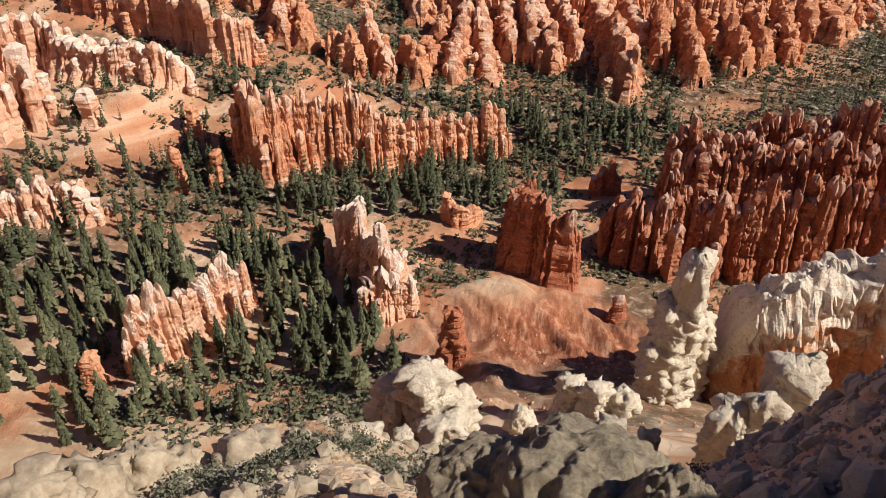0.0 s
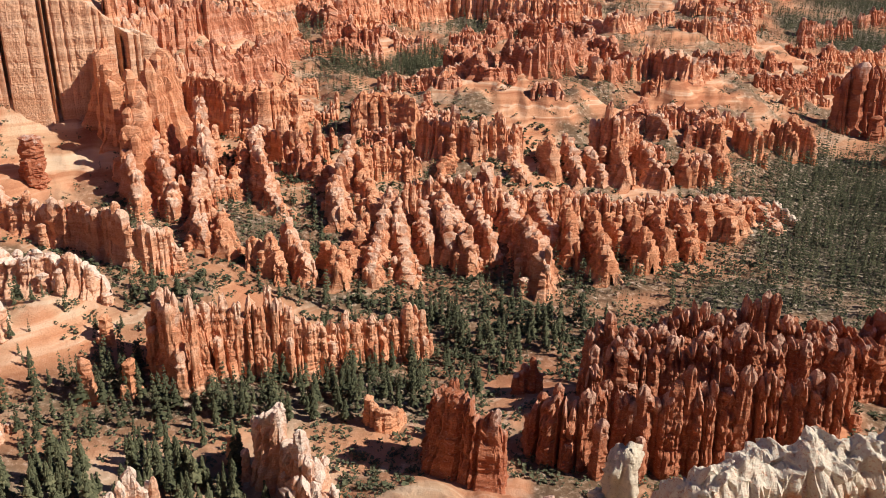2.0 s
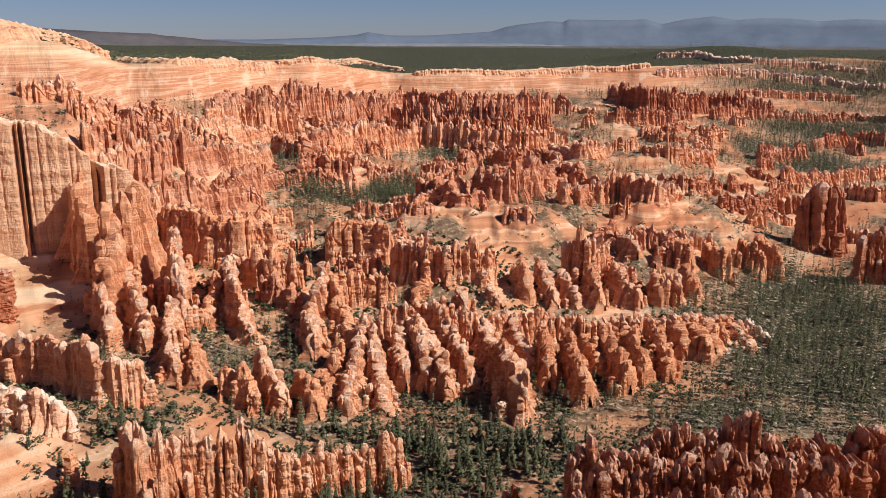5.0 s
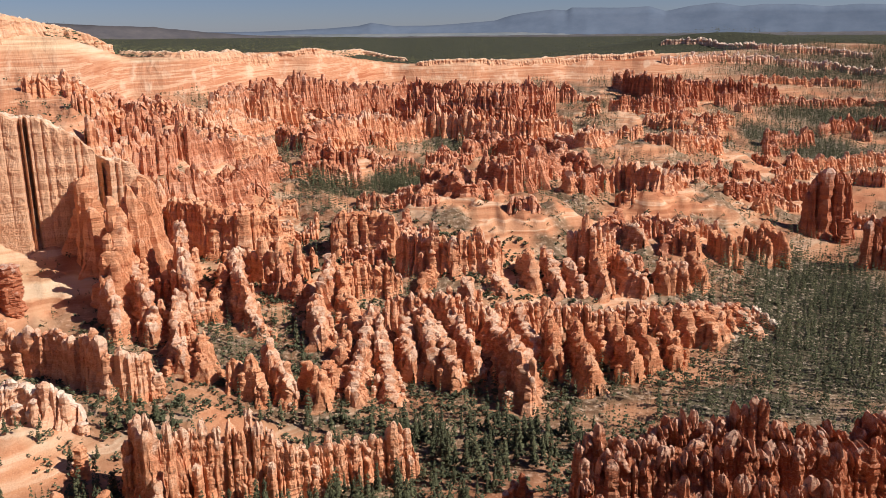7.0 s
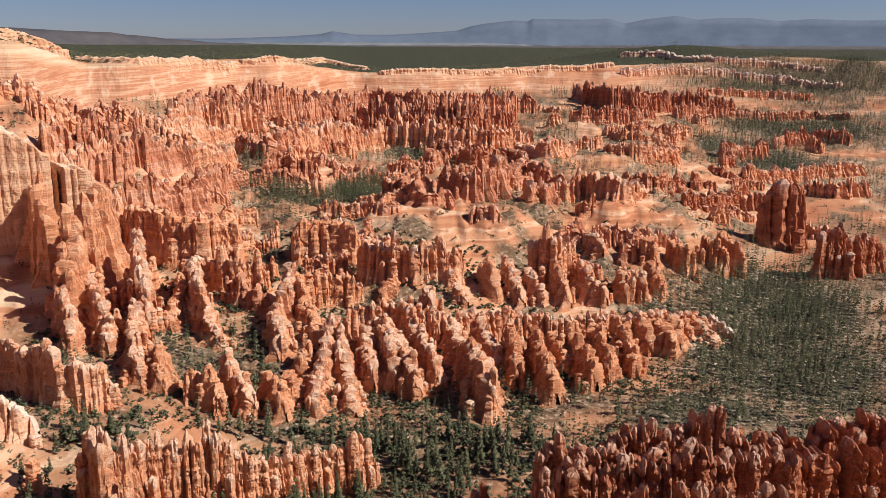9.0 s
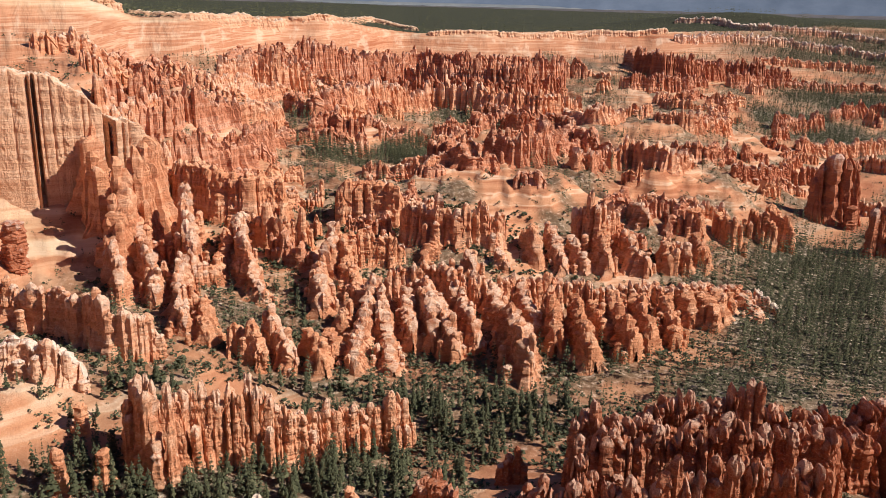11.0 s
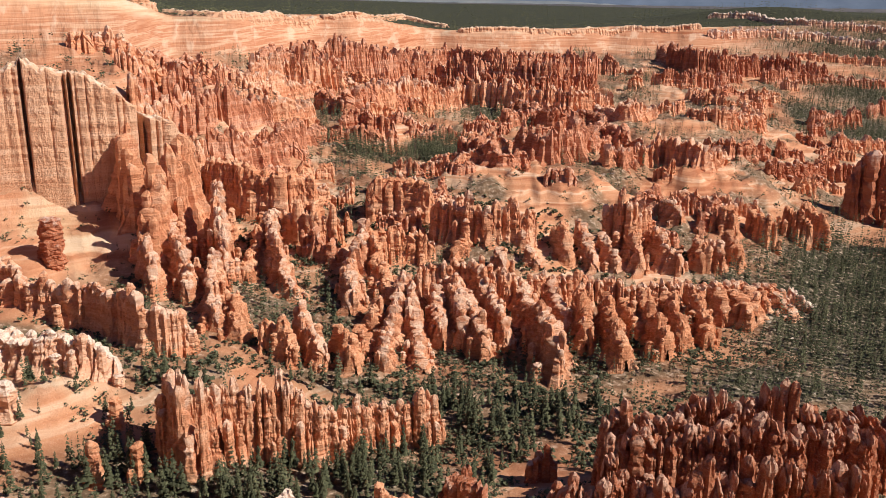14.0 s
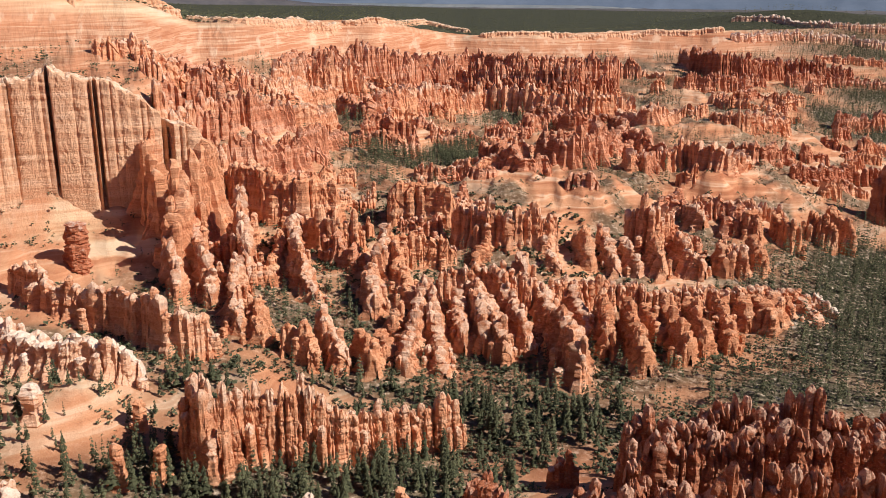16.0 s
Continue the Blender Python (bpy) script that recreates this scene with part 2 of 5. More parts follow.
def mound(x, y, cx, cy, rx, ry, turn, h):
    c, s = math.cos(radians(turn)), math.sin(radians(turn))
    u, v = ((x - cx) * c + (y - cy) * s) / rx, (-(x - cx) * s + (y - cy) * c) / ry
    return h * np.exp(-(u * u + v * v))


# Rounded bare hills: middle (x, y), half sizes, turn, height.
MOUNDS = (
    (52, 651, 60, 28, 10, 9),
    (235, 932, 70, 40, 20, 12),
    (90, 755, 50, 25, 0, 8),
    (239, 754, 50, 30, 0, 8),
    (-192, 334, 26, 40, -25, 9),
    (-20, 230, 25, 16, 0, 5),
    (20, 21, 7, 13, 0, 14),
    (30, 42, 8.5, 17, -35, 20),
    (700, 2240, 260, 120, -15, 48),
    (98, 299, 62, 20, 2, 24),
)


def height(x, y):
    x, y = np.atleast_1d(np.asarray(x, float)), np.atleast_1d(np.asarray(y, float))
    r, az = np.hypot(x, y), np.degrees(np.arctan2(x, y))
    sweep = np.clip((r - 500) / 400, 0, 1)
    wob = (fbm(az / 5 + 40, az * 0 + 3, 3) - 0.44) * 0.09 * sweep
    z = base_height(r * (1 + wob), az)
    for m in MOUNDS:
        z = z + mound(x, y, *m)
    size = np.clip((r - 60) / 200, 0, 1)
    slope = np.clip((z - 8) / 40, 0.12, 1) + 0.5 * np.exp(-((x - 15) ** 2 + (y - 190) ** 2) / 1600)
    rough = (fbm(x / 70 + 9, y / 70 + 4, 3) - 0.44) * 32 * np.clip((r - 350) / 300, 0, 1) * slope * np.clip((1500 - r) / 300, 0.1, 1)
    gully = np.abs(fbm(x / 22 + 50, y / 22 + 80, 3) - 0.45) * (16 + 12 * np.clip((r - 450) / 200, 0, 1) * np.clip((1600 - r) / 300, 0, 1)) * size * slope
    fine = (fbm(x / 6, y / 6, 3) - 0.44) * (0.5 + 1.6 * size)
    fine = fine + (fbm(x / 3.5 + 5, y / 3.5, 4) - 0.44) * 3.2 * np.clip((r - 7) / 6, 0, 1) * np.clip((90 - r) / 30, 0, 1)
    fall = az + 0.006 * (value_noise(x / 60, y / 60) - 0.5) * 60
    spine = np.abs(value_noise(fall * 1.2, az * 0 + 2.5) - 0.5) * 4 + np.abs(value_noise(fall * 2.3, az * 0 + 7.5) - 0.5) * 2.0
    ribs = spine * np.clip((z - 90) / 40, 0, 1) * np.clip((r - 640) / 100, 0, 1) * np.clip((2300 - r) / 300, 0, 1)
    drop = np.clip((rim_at(az) - r) / 50 + 0.15, 0, 1)
    fans = 8.0 * np.abs(value_noise((0.8 * x + 0.6 * y) / 5 + 2 * value_noise(x / 20, y / 20), (0.6 * x - 0.8 * y) / 30) - 0.5) * np.exp(-((x - 12) ** 2 + (y - 195) ** 2) / 2400)
    calm = np.where(np.abs(az) < 45, np.clip((rim_at(az) - r - 110) / 160, 0.12, 1), 1.0)
    return z + (rough - gully) * calm + fine - ribs * drop + fans


# Where trees stand: middle, half sizes, turn, share of ground taken.
WOODS = (
    (205, 400, 70, 40, 0, 0.45),
    (142, 412, 60, 25, 0, 0.45),
    (-151, 288, 60, 40, 0, 0.5),
    (-213, 301, 40, 30, 0, 0.28),
    (-149, 351, 60, 40, 0, 0.25),
    (873, 1860, 420, 260, 0, 0.5),
    (663, 1433, 220, 180, 0, 0.6),
    (-129, 169, 40, 30, 0, 0.35),
    (-167, 183, 50, 40, 0, 0.35),
    (278, 596, 90, 110, 0, 0.8),
    (13, 389, 120, 60, 0, 0.42),
    (-163, 207, 60, 60, 0, 0.6),
    (-92, 218, 50, 60, 0, 0.65),
    (-106, 296, 110, 30, 0, 0.6),
    (-50, 312, 70, 45, 0, 0.55),
    (-57, 189, 18, 22, 0, 0.6),
    (21, 370, 90, 50, 0, 0.4),
    (68, 438, 120, 22, 0, 0.5),
    (229, 508, 120, 130, 0, 0.72),
    (-113, 748, 75, 45, 0, 0.5),
    (-50, 782, 45, 60, 0, 0.6),
    (499, 1208, 120, 160, 0, 0.8),
    (-84, 409, 50, 14, 0, 0.5),
    (-10, 1089, 40, 60, 0, 0.6),
    (736, 1819, 220, 160, 0, 0.5),
    (2, 376, 110, 50, 0, 0.4),
    (-187, 230, 60, 40, 0, 0.6),
    (-113, 482, 50, 25, 0, 0.3),
    (192, 1224, 60, 90, 0, 0.3),
    (158, 426, 80, 40, 0, 0.6),
    (374, 698, 60, 60, 0, 0.5),
    (-125, 440, 60, 45, 0, 0.5),
    (-60, 450, 60, 45, 0, 0.5),
    (40, 455, 90, 25, 0, 0.5),
    (-190, 420, 40, 30, 0, 0.5),
    (-70, 395, 60, 18, 0, 0.5),
    (-160, 360, 60, 20, 0, 0.4),
)


def woods_at(x, y):
    """0 to 1: how wooded a place is."""
    x, y = np.atleast_1d(np.asarray(x, float)), np.atleast_1d(np.asarray(y, float))
    best = np.zeros(x.shape)
    for cx, cy, rx, ry, turn, share in WOODS:
        c, s = math.cos(radians(turn)), math.sin(radians(turn))
        u, v = ((x - cx) * c + (y - cy) * s) / rx, (-(x - cx) * s + (y - cy) * c) / ry
        best = np.maximum(best, share * np.clip(1.6 - 1.6 * np.sqrt(u * u + v * v) + (fbm(x / 40, y / 40, 3) - 0.45), 0, 1))
    r, wide = np.hypot(x, y), np.abs(np.degrees(np.arctan2(x, y)) + 5) < 36
    loose = 0.28 * np.clip((fbm(x / 55 + 21, y / 55 + 8, 4) - 0.45) * 7, 0, 1) * (r > 300) * wide * (r < rim_at(np.degrees(np.arctan2(x, y))) - 150)
    return np.maximum(best, loose) * (1 - np.clip(1.7 - np.hypot((x + 272) / 62, (y - 500) / 52), 0, 0.97))
# ---- terrain end ----


def link_mesh(name, verts, faces, material, parent=None, smooth=True, label=""):
    me = bpy.data.meshes.new(name)
    me.from_pydata(verts, [], faces)
    me.materials.append(material)
    if smooth:
        me.polygons.foreach_set("use_smooth", [True] * len(me.polygons))
    ob = new(name, me)
    if parent:
        ob.parent = parent
    if label:
        ob["label"] = label
    return ob


GRID_AZ = np.concatenate([np.arange(-52, -30, 0.4), np.arange(-30, 30, 0.11), np.arange(30, 44, 0.4), np.arange(44, 308, 4.0)])
GRID_R = [0.9]
while GRID_R[-1] < 4800:
    GRID_R.append(GRID_R[-1] * (1.013 if 22 < GRID_R[-1] < 2300 else 1.035))
GRID_R = np.array(GRID_R)
FINE = int(np.sum(GRID_AZ < 44))   # bearings on the fine part of the grid
SHEET = height(np.outer(GRID_R, np.sin(np.radians(GRID_AZ[:FINE]))).ravel(), np.outer(GRID_R, np.cos(np.radians(GRID_AZ[:FINE]))).ravel()).reshape(-1, FINE)
LOG_R = np.log(GRID_R)


def sheet_z(x, y):
    """The ground's height, read from the sheet's own grid."""
    k = np.interp(np.log(np.hypot(x, y)), LOG_R, np.arange(len(LOG_R)))
    j = np.clip(np.interp(np.degrees(np.arctan2(x, y)), GRID_AZ[:FINE], np.arange(FINE)), 0, FINE - 1.001)
    k = np.clip(k, 0, len(LOG_R) - 1.001)
    k0, j0 = k.astype(int), j.astype(int)
    fk, fj = k - k0, j - j0
    return (SHEET[k0, j0] * (1 - fk) + SHEET[k0 + 1, j0] * fk) * (1 - fj) + (SHEET[k0, j0 + 1] * (1 - fk) + SHEET[k0 + 1, j0 + 1] * fk) * fj


def ground_z(x, y):
    return float(sheet_z(np.array([x], float), np.array([y], float))[0])


def build_ground():
    az, rr = np.radians(GRID_AZ), GRID_R
    na, nr = len(az), len(rr)
    R, A = np.meshgrid(rr, az, indexing="ij")
    x, y = (R * np.sin(A)).ravel(), (R * np.cos(A)).ravel()
    z = height(x, y)
    verts = np.column_stack([x, y, z]).tolist() + [[0, 0, 198.4]]
    i, j = np.meshgrid(np.arange(nr - 1), np.arange(na), indexing="ij")
    j2 = (j + 1) % na
    faces = np.stack([i * na + j, i * na + j2, (i + 1) * na + j2, (i + 1) * na + j], -1).reshape(-1, 4).tolist()
    faces += [[len(verts) - 1, (k + 1) % na, k] for k in range(na)]
    ob = link_mesh("ground", verts, faces, SOIL)
    me = ob.data
    r, a = np.hypot(x, y), np.degrees(np.arctan2(x, y))
    rim = rim_at(a)
    soil = np.zeros((len(verts), 4), np.float32)
    soil[:, 3] = 1
    plateau = np.clip((r - rim - 25) / 30, 0, 1) * (np.abs(a) < 50)
    soil[:-1, 0] = np.maximum(np.clip(woods_at(x, y) * 1.7, 0, 1), plateau)
    below = rim - r
    pale = np.clip(1 - np.abs(below - 8) / (13 + 50 * np.clip((-18 - a) / 8, 0, 1)), 0, 1)
    near = np.clip((190 - r) / 60, 0, 1)
    soil[:-1, 0] = np.maximum(soil[:-1, 0], np.clip((fbm(x / 35 + 3, y / 35, 4) - 0.47) * 6, 0, 0.8) * (r > 130) * (z < 118) * np.clip((below - 170) / 90, 0, 1))
    glade = np.clip((310 - r) / 70, 0, 1) * np.clip((-35 - x) / 25, 0, 1) * (r > 60)
    soil[:-1, 0] *= 1 - 0.7 * glade
    fan = np.clip(1.6 - np.hypot((x + 272) / 62, (y - 500) / 52), 0, 1)
    fan = np.maximum(fan, np.clip(1.5 - np.hypot((x + 200) / 40, (y - 330) / 30), 0, 1))
    soil[:-1, 0] *= 1 - fan
    soil[:-1, 1] = np.clip(np.maximum(pale * 1.3, near * 0.8), 0, 1)
    soil[:-1, 1] = np.maximum(soil[:-1, 1], 0.6 * np.clip(1.5 - np.hypot((x + 16) / 14, (y - 234) / 11), 0, 1))
    soil[:-1, 1] = np.maximum(soil[:-1, 1], 0.75 * fan * np.clip((fbm(x / 26 + 70, y / 26, 4) - 0.42) * 5, 0, 1))
    soil[:-1, 1] = np.maximum(soil[:-1, 1], glade * np.clip((fbm(x / 18 + 33, y / 18, 4) - 0.36) * 5, 0, 0.9))
    soil[:-1, 2] = np.clip(1.4 - np.hypot((x - 10) / 45, (y - 200) / 40), 0, 1)
    scarp = me.attributes.new("scarp", "FLOAT", "POINT")
    steep = np.clip((below + 12) / 14, 0, 1) * np.clip((330 - below) / 120, 0, 1) * (np.abs(a) < 40)
    scarp.data.foreach_set("value", np.append(steep, 0).astype(np.float32))
    dark = me.attributes.new("turf", "FLOAT", "POINT")
    dark.data.foreach_set("value", np.append(plateau, 0).astype(np.float32))
    soil[:-1, 2] = np.maximum(soil[:-1, 2], 0.3 * np.clip((below - 30) / 60, 0, 1) * np.clip((420 - below) / 150, 0, 1) * (np.abs(a) < 40))
    col = me.color_attributes.new("soil", "FLOAT_COLOR", "POINT")
    col.data.foreach_set("color", soil.ravel())
    return tagged(ob, "orange, pink and pale eroded earth with forest litter", "ground", kind="structure")


build_ground()


# ---- rock shapes ----
def column(r, sides, rings, taper=0.7, flat=0.0, ledge=1.0, grooves=0.36, head=0.2):
    """Verts and faces of one weathered column: flared foot, stacked beds with notches between, a blunt broken head."""
    off = Vector((r.uniform(0, 90), r.uniform(0, 90), r.uniform(0, 90)))
    beds, girth = [0.0], []
    while beds[-1] < 1:
        beds.append(beds[-1] + r.uniform(0.06, 0.17))
        girth.append(1 + ledge * r.uniform(-0.12, 0.09))
    beds[-1] = 1.001
    if len(girth) > 4 and r.random() < head:
        girth[-2] *= r.uniform(0.72, 0.88)
        girth[-1] *= r.uniform(0.9, 1.08)
    lean = r.uniform(-0.12, 0.12), r.uniform(-0.12, 0.12)
    cuts = [(r.uniform(0, 6.28), r.uniform(0.16, 0.4), r.uniform(0.5, 1.0) * grooves) for _ in range(5)]
    turn, block = r.uniform(0, 1.57), r.uniform(0.2, 0.75)
    slant, side = r.uniform(0.0, 0.035), r.uniform(0, 6.28)
    verts, faces = [], []
    for k in range(rings + 1):
        t = k / rings
        b = max(q for q in range(len(girth)) if beds[q] <= t)
        f = (t - beds[b]) / (beds[b + 1] - beds[b])
        rad = taper + (1 - taper) * (1 - t) ** 1.2 + 0.4 * max(0.0, 1 - t * 4.5) ** 2
        rad = rad * (1 - flat) + 0.88 * flat
        rad *= girth[b] * (0.87 + 0.17 * (1 - abs(2 * f - 1) ** 3))
        rad *= 1 - 0.42 * max(0.0, (t - 0.94) / 0.06) ** 2
        for n in range(sides):
            a = 2 * math.pi * n / sides
            d = Vector((math.cos(a), math.sin(a), 0))
            groove = 0.0
            for ca, cw, cd in cuts:
                away = abs((a - ca + 0.35 * math.sin(5 * t + ca) + math.pi) % (2 * math.pi) - math.pi)
                groove += cd * max(0.0, 1 - away / cw)
            lump = 0.26 * noise.noise(d * 1.2 + Vector((0, 0, t * 4)) + off) + 0.2 * noise.noise(d * 2.6 + Vector((0, 0, t * 11)) + off)
            lump += 0.14 * noise.noise(d * 5 + Vector((0, 0, t * 30)) + off) + r.uniform(-0.05, 0.05)
            square = 1 + block * 0.22 * math.cos(4 * (a - turn))
            q = max(0.05, rad * square * (1 - min(0.6, groove) * (0.45 + 0.55 * t)) * (1 + lump))
            jag = t ** 4 * (0.035 * noise.noise(d * 2.2 + off) - slant * math.cos(a - side))
            verts.append((d.x * q + lean[0] * t, d.y * q + lean[1] * t, t + jag))
    for k in range(rings):
        for n in range(sides):
            n2 = (n + 1) % sides
            faces.append((k * sides + n, k * sides + n2, (k + 1) * sides + n2, (k + 1) * sides + n))
    faces.append(tuple(range(rings * sides, rings * sides + sides)))
    return verts, faces


def spire_mesh(seed, sides, rings, subs=3, **kw):
    """A spire with smaller pinnacles fused to its flanks; one unit high, about one unit in radius."""
    r = random.Random(seed)
    verts, faces = column(r, sides, rings, **kw)
    for k in range(subs):
        v, f = column(r, max(6, sides * 3 // 5), max(6, rings * 3 // 5), **kw)
        a = 6.28 * k / subs + r.uniform(-0.6, 0.6)
        o, w, h = r.uniform(0.4, 0.75), r.uniform(0.32, 0.55), r.uniform(0.35, 0.88)
        b = len(verts)
        verts += [(p[0] * w + math.cos(a) * o, p[1] * w + math.sin(a) * o, p[2] * h) for p in v]
        faces += [tuple(i + b for i in q) for q in f]
    return verts, faces


def mesh_of(name, shape, material):
    me = bpy.data.meshes.new(name)
    me.from_pydata(shape[0], [], shape[1])
    me.materials.append(material)
    return me


SHAPES = {"near": [spire_mesh(s, 15, 26, 2) for s in range(14)],
          "mid": [spire_mesh(40 + s, 10, 17, s % 2) for s in range(24)],
          "far": [spire_mesh(80 + s, 7, 9, s % 2) for s in range(16)],
          "block": [spire_mesh(120 + s, 18, 26, 2, flat=0.8, taper=0.8, ledge=0.5, grooves=0.4, head=0.0) for s in range(8)]}
POOL = {}


def spire_data(detail, material, rand):
    k = rand.randrange(len(SHAPES[detail]))
    if (detail, material, k) not in POOL:
        POOL[detail, material, k] = mesh_of("spire", SHAPES[detail][k], MATS[material])
    return POOL[detail, material, k]


def spire(parent, x, y, z, radius, tall, rand, detail, material, squash=1.0, turn=None):
    ob = new("spire", spire_data(detail, material, rand))
    ob.parent = parent
    ob.location = (x, y, z)
    ob.rotation_euler = (0, 0, rand.uniform(0, 6.28) if turn is None else turn)
    ob.scale = (radius, radius * squash, tall)
    return ob


FIN_COUNT = [0]


def rib_line(total, gap, g):
    """Stations along a wall with buttresses (1) and bays (0)."""
    at, value = [-gap], [0.0]
    while at[-1] < total + gap:
        at.append(at[-1] + gap * g.uniform(0.25, 0.7))
        value.append(g.uniform(0.55, 1.0) if len(at) % 2 else g.uniform(0.0, 0.4))
    return at, value


FOOTPRINTS = []


def fin(label, line, material="orange", wide=7.0, thick=9.0, detail="mid", body=1.0, rough=0.32, extra=0.55, top=0.36, spread=1.7, cleft=1.0, boxy=2.6, relief=1.0, plateau=False, group="hoodoo walls"):
    """A wall of fused spires along a line of (x, y, height above the ground)."""
    FIN_COUNT[0] += 1
    rand = random.Random(1000 + FIN_COUNT[0])
    single = len(line) == 1
    ox, oy = line[0][0], line[0][1]
    root = new("hoodoo" if single else "hoodoo_ridge")
    tagged(root, label, "rock formation", group)
    if single:
        x, y, h = line[0]
        spire(root, x, y, ground_z(x, y) - 1.5, wide, h + 1.5, rand, detail, material)
        for _ in range(3):
            a = rand.uniform(0, 6.28)
            px, py = x + math.cos(a) * wide * 0.7, y + math.sin(a) * wide * 0.7
            spire(root, px, py, ground_z(px, py) - 1.5, wide * 0.6, h * rand.uniform(0.25, 0.6), rand, detail, material)
        return root
    pts = [Vector((x, y)) for x, y, h in line]
    seg = [(b - a).length for a, b in zip(pts, pts[1:])]
    total = sum(seg)
    run = [0.0]
    for s in seg:
        run.append(run[-1] + s)

    def at(s):
        return (float(np.interp(s, run, [p.x for p in pts])), float(np.interp(s, run, [p.y for p in pts])), float(np.interp(s, run, [p[2] for p in line])))

    # the wall: buttresses between deep clefts, bedding shared along the whole wall
    g = np.random.default_rng(1000 + FIN_COUNT[0])
    step, levels = {"near": (0.5, 34), "mid": (0.8, 18), "far": (1.3, 11), "block": (0.8, 44)}[detail]
    n = max(8, int(total / step))
    marks = [-0.3 * wide]
    while marks[-1] < total + 0.3 * wide:
        marks.append(marks[-1] + wide * min(2.4, 0.3 + 0.75 * g.lognormal(-0.25, 0.6)))
    marks = np.array(marks)
    m = len(marks)
    s = np.linspace(0, total, n)
    seg = np.clip(np.searchsorted(marks, s) - 1, 0, m - 2)
    q = (s - marks[seg]) / (marks[seg + 1] - marks[seg]) * 2 - 1
    q = q + 0.15 * np.sin(s * 0.9)
    bulge = np.clip(1 - np.abs(q) ** boxy, 0.0, 1) ** 0.55
    fine = [-1.0]
    while fine[-1] < total + wide:
        fine.append(fine[-1] + max(1.6 * step, wide * g.uniform(0.15, 0.5)))
    fine = np.array(fine)
    seg2 = np.clip(np.searchsorted(fine, s) - 1, 0, len(fine) - 2)
    q2 = np.clip((s - fine[seg2]) / (fine[seg2 + 1] - fine[seg2]) * 2 - 1, -1, 1)
    bulge2 = (1 - np.abs(q2) ** 2.2) ** 0.6
    depth2, tip2 = g.uniform(0.05, 0.42, len(fine))[seg2], (g.uniform(0.0, 0.34, len(fine)) * (g.random(len(fine)) < 0.4))[seg2]
    ribs = np.interp(s, *rib_line(total, wide * 3.0, g))
    neck = g.uniform(0.0, 0.6, m)[seg] * (boxy < 4)
    hk = 1.02 - 0.8 * rough * g.random(m) ** 1.3
    notch = g.uniform(0.05, 0.4, m) * (0.4 + 1.2 * rough) * min(1.0, rough / 0.25)
    if plateau:
        bulge, hk, notch, tip2, depth2 = (1 - 0.3 * cleft) + 0.3 * cleft * bulge, hk * 0 + 1, notch * 0, tip2 * 0, depth2 * 0.5
    ends = np.clip(np.minimum(s, total - s) / (0.6 * wide), 0, 1) ** 0.5
    x, y = np.interp(s, run, [p.x for p in pts]), np.interp(s, run, [p.y for p in pts])
    tx_, ty_ = np.gradient(x), np.gradient(y)
    nl = np.hypot(tx_, ty_) + 1e-9
    nx, ny = -ty_ / nl, tx_ / nl
    sway = (fbm(s / (2.2 * wide), s * 0 + FIN_COUNT[0], 2) - 0.37) * thick * 1.1
    x, y = x + nx * sway, y + ny * sway
    crest = np.interp(s, run, [p[2] for p in line]) * hk[seg] * (1 - notch[seg] * np.abs(np.clip(q, -1, 1)) ** 5) * (1 - tip2 * (0.35 + 0.65 * np.abs(q2) ** 2.5) * (0.3 + rough))
    crest = crest * (0.97 + (0.0 if plateau else min(0.34, rough)) * (value_noise(s * 0.75, s * 0 + 3.3 * FIN_COUNT[0]) - 0.45)) * (0.45 + 0.55 * ends) * (1 - 0.8 * rough * (1 - ribs)) * body
    zc = sheet_z(x, y) + crest
    wall_s, wall_top = s, crest
    up = np.linspace(0, 1, levels)
    cols, rise = [], []
    for way in (-1, 1):
        foot = thick * (0.5 + (spread - 0.5) * np.interp(s, *rib_line(total, wide * 3.0, g))) * g.uniform(0.8, 1.15, m)[seg]
        head = thick * top * g.uniform(0.75, 1.25, m)[seg]
        fx, fy = x + nx * way * foot, y + ny * way * foot
        z0 = np.minimum(sheet_z(fx, fy), sheet_z(x, y)) - 1.5
        T, S = np.meshgrid(up, s, indexing="ij")
        Z = z0 + (zc - z0) * (np.minimum(1.0, T / 0.8) if plateau else T)
        beds = value_noise(Z * 0.42, Z * 0 + 11.1) * 0.6 + value_noise(Z * 1.1, Z * 0 + 5.2) * 0.4
        grain = fbm(S * 0.35 + 40 * way, Z * 0.3 + 9, 4) - 0.46
        apron = (1 - T) ** 2.1
        w = head * (0.4 + 0.6 * bulge) + (foot - head) * apron * (0.3 + 0.7 * bulge)
        w = w - head * 0.85 * (1 - bulge) * np.clip(T * 3, 0, 1) * cleft
        w = w + 1.6 * (beds - 0.48) * np.minimum(w * 0.5, 1.7 * relief) * np.clip(T * 4, 0, 1) + np.minimum(thick * 0.55, 4.0 * relief) * grain * (0.35 + T * 0.65)
        w = w + np.minimum(thick * 0.2, 1.3 * relief) * (value_noise(S * 1.1 + 7 * way, Z * 0.7) - 0.5) * np.clip(T * 4, 0.2, 1)
        w = w * (1 - depth2 * (1 - bulge2) * np.clip(T * 2.5, 0.2, 1)) * (1 - neck * np.exp(-((T - 0.8) / 0.06) ** 2))
        w = np.maximum(w, thick * 0.03) * (0.25 + 0.75 * ends)
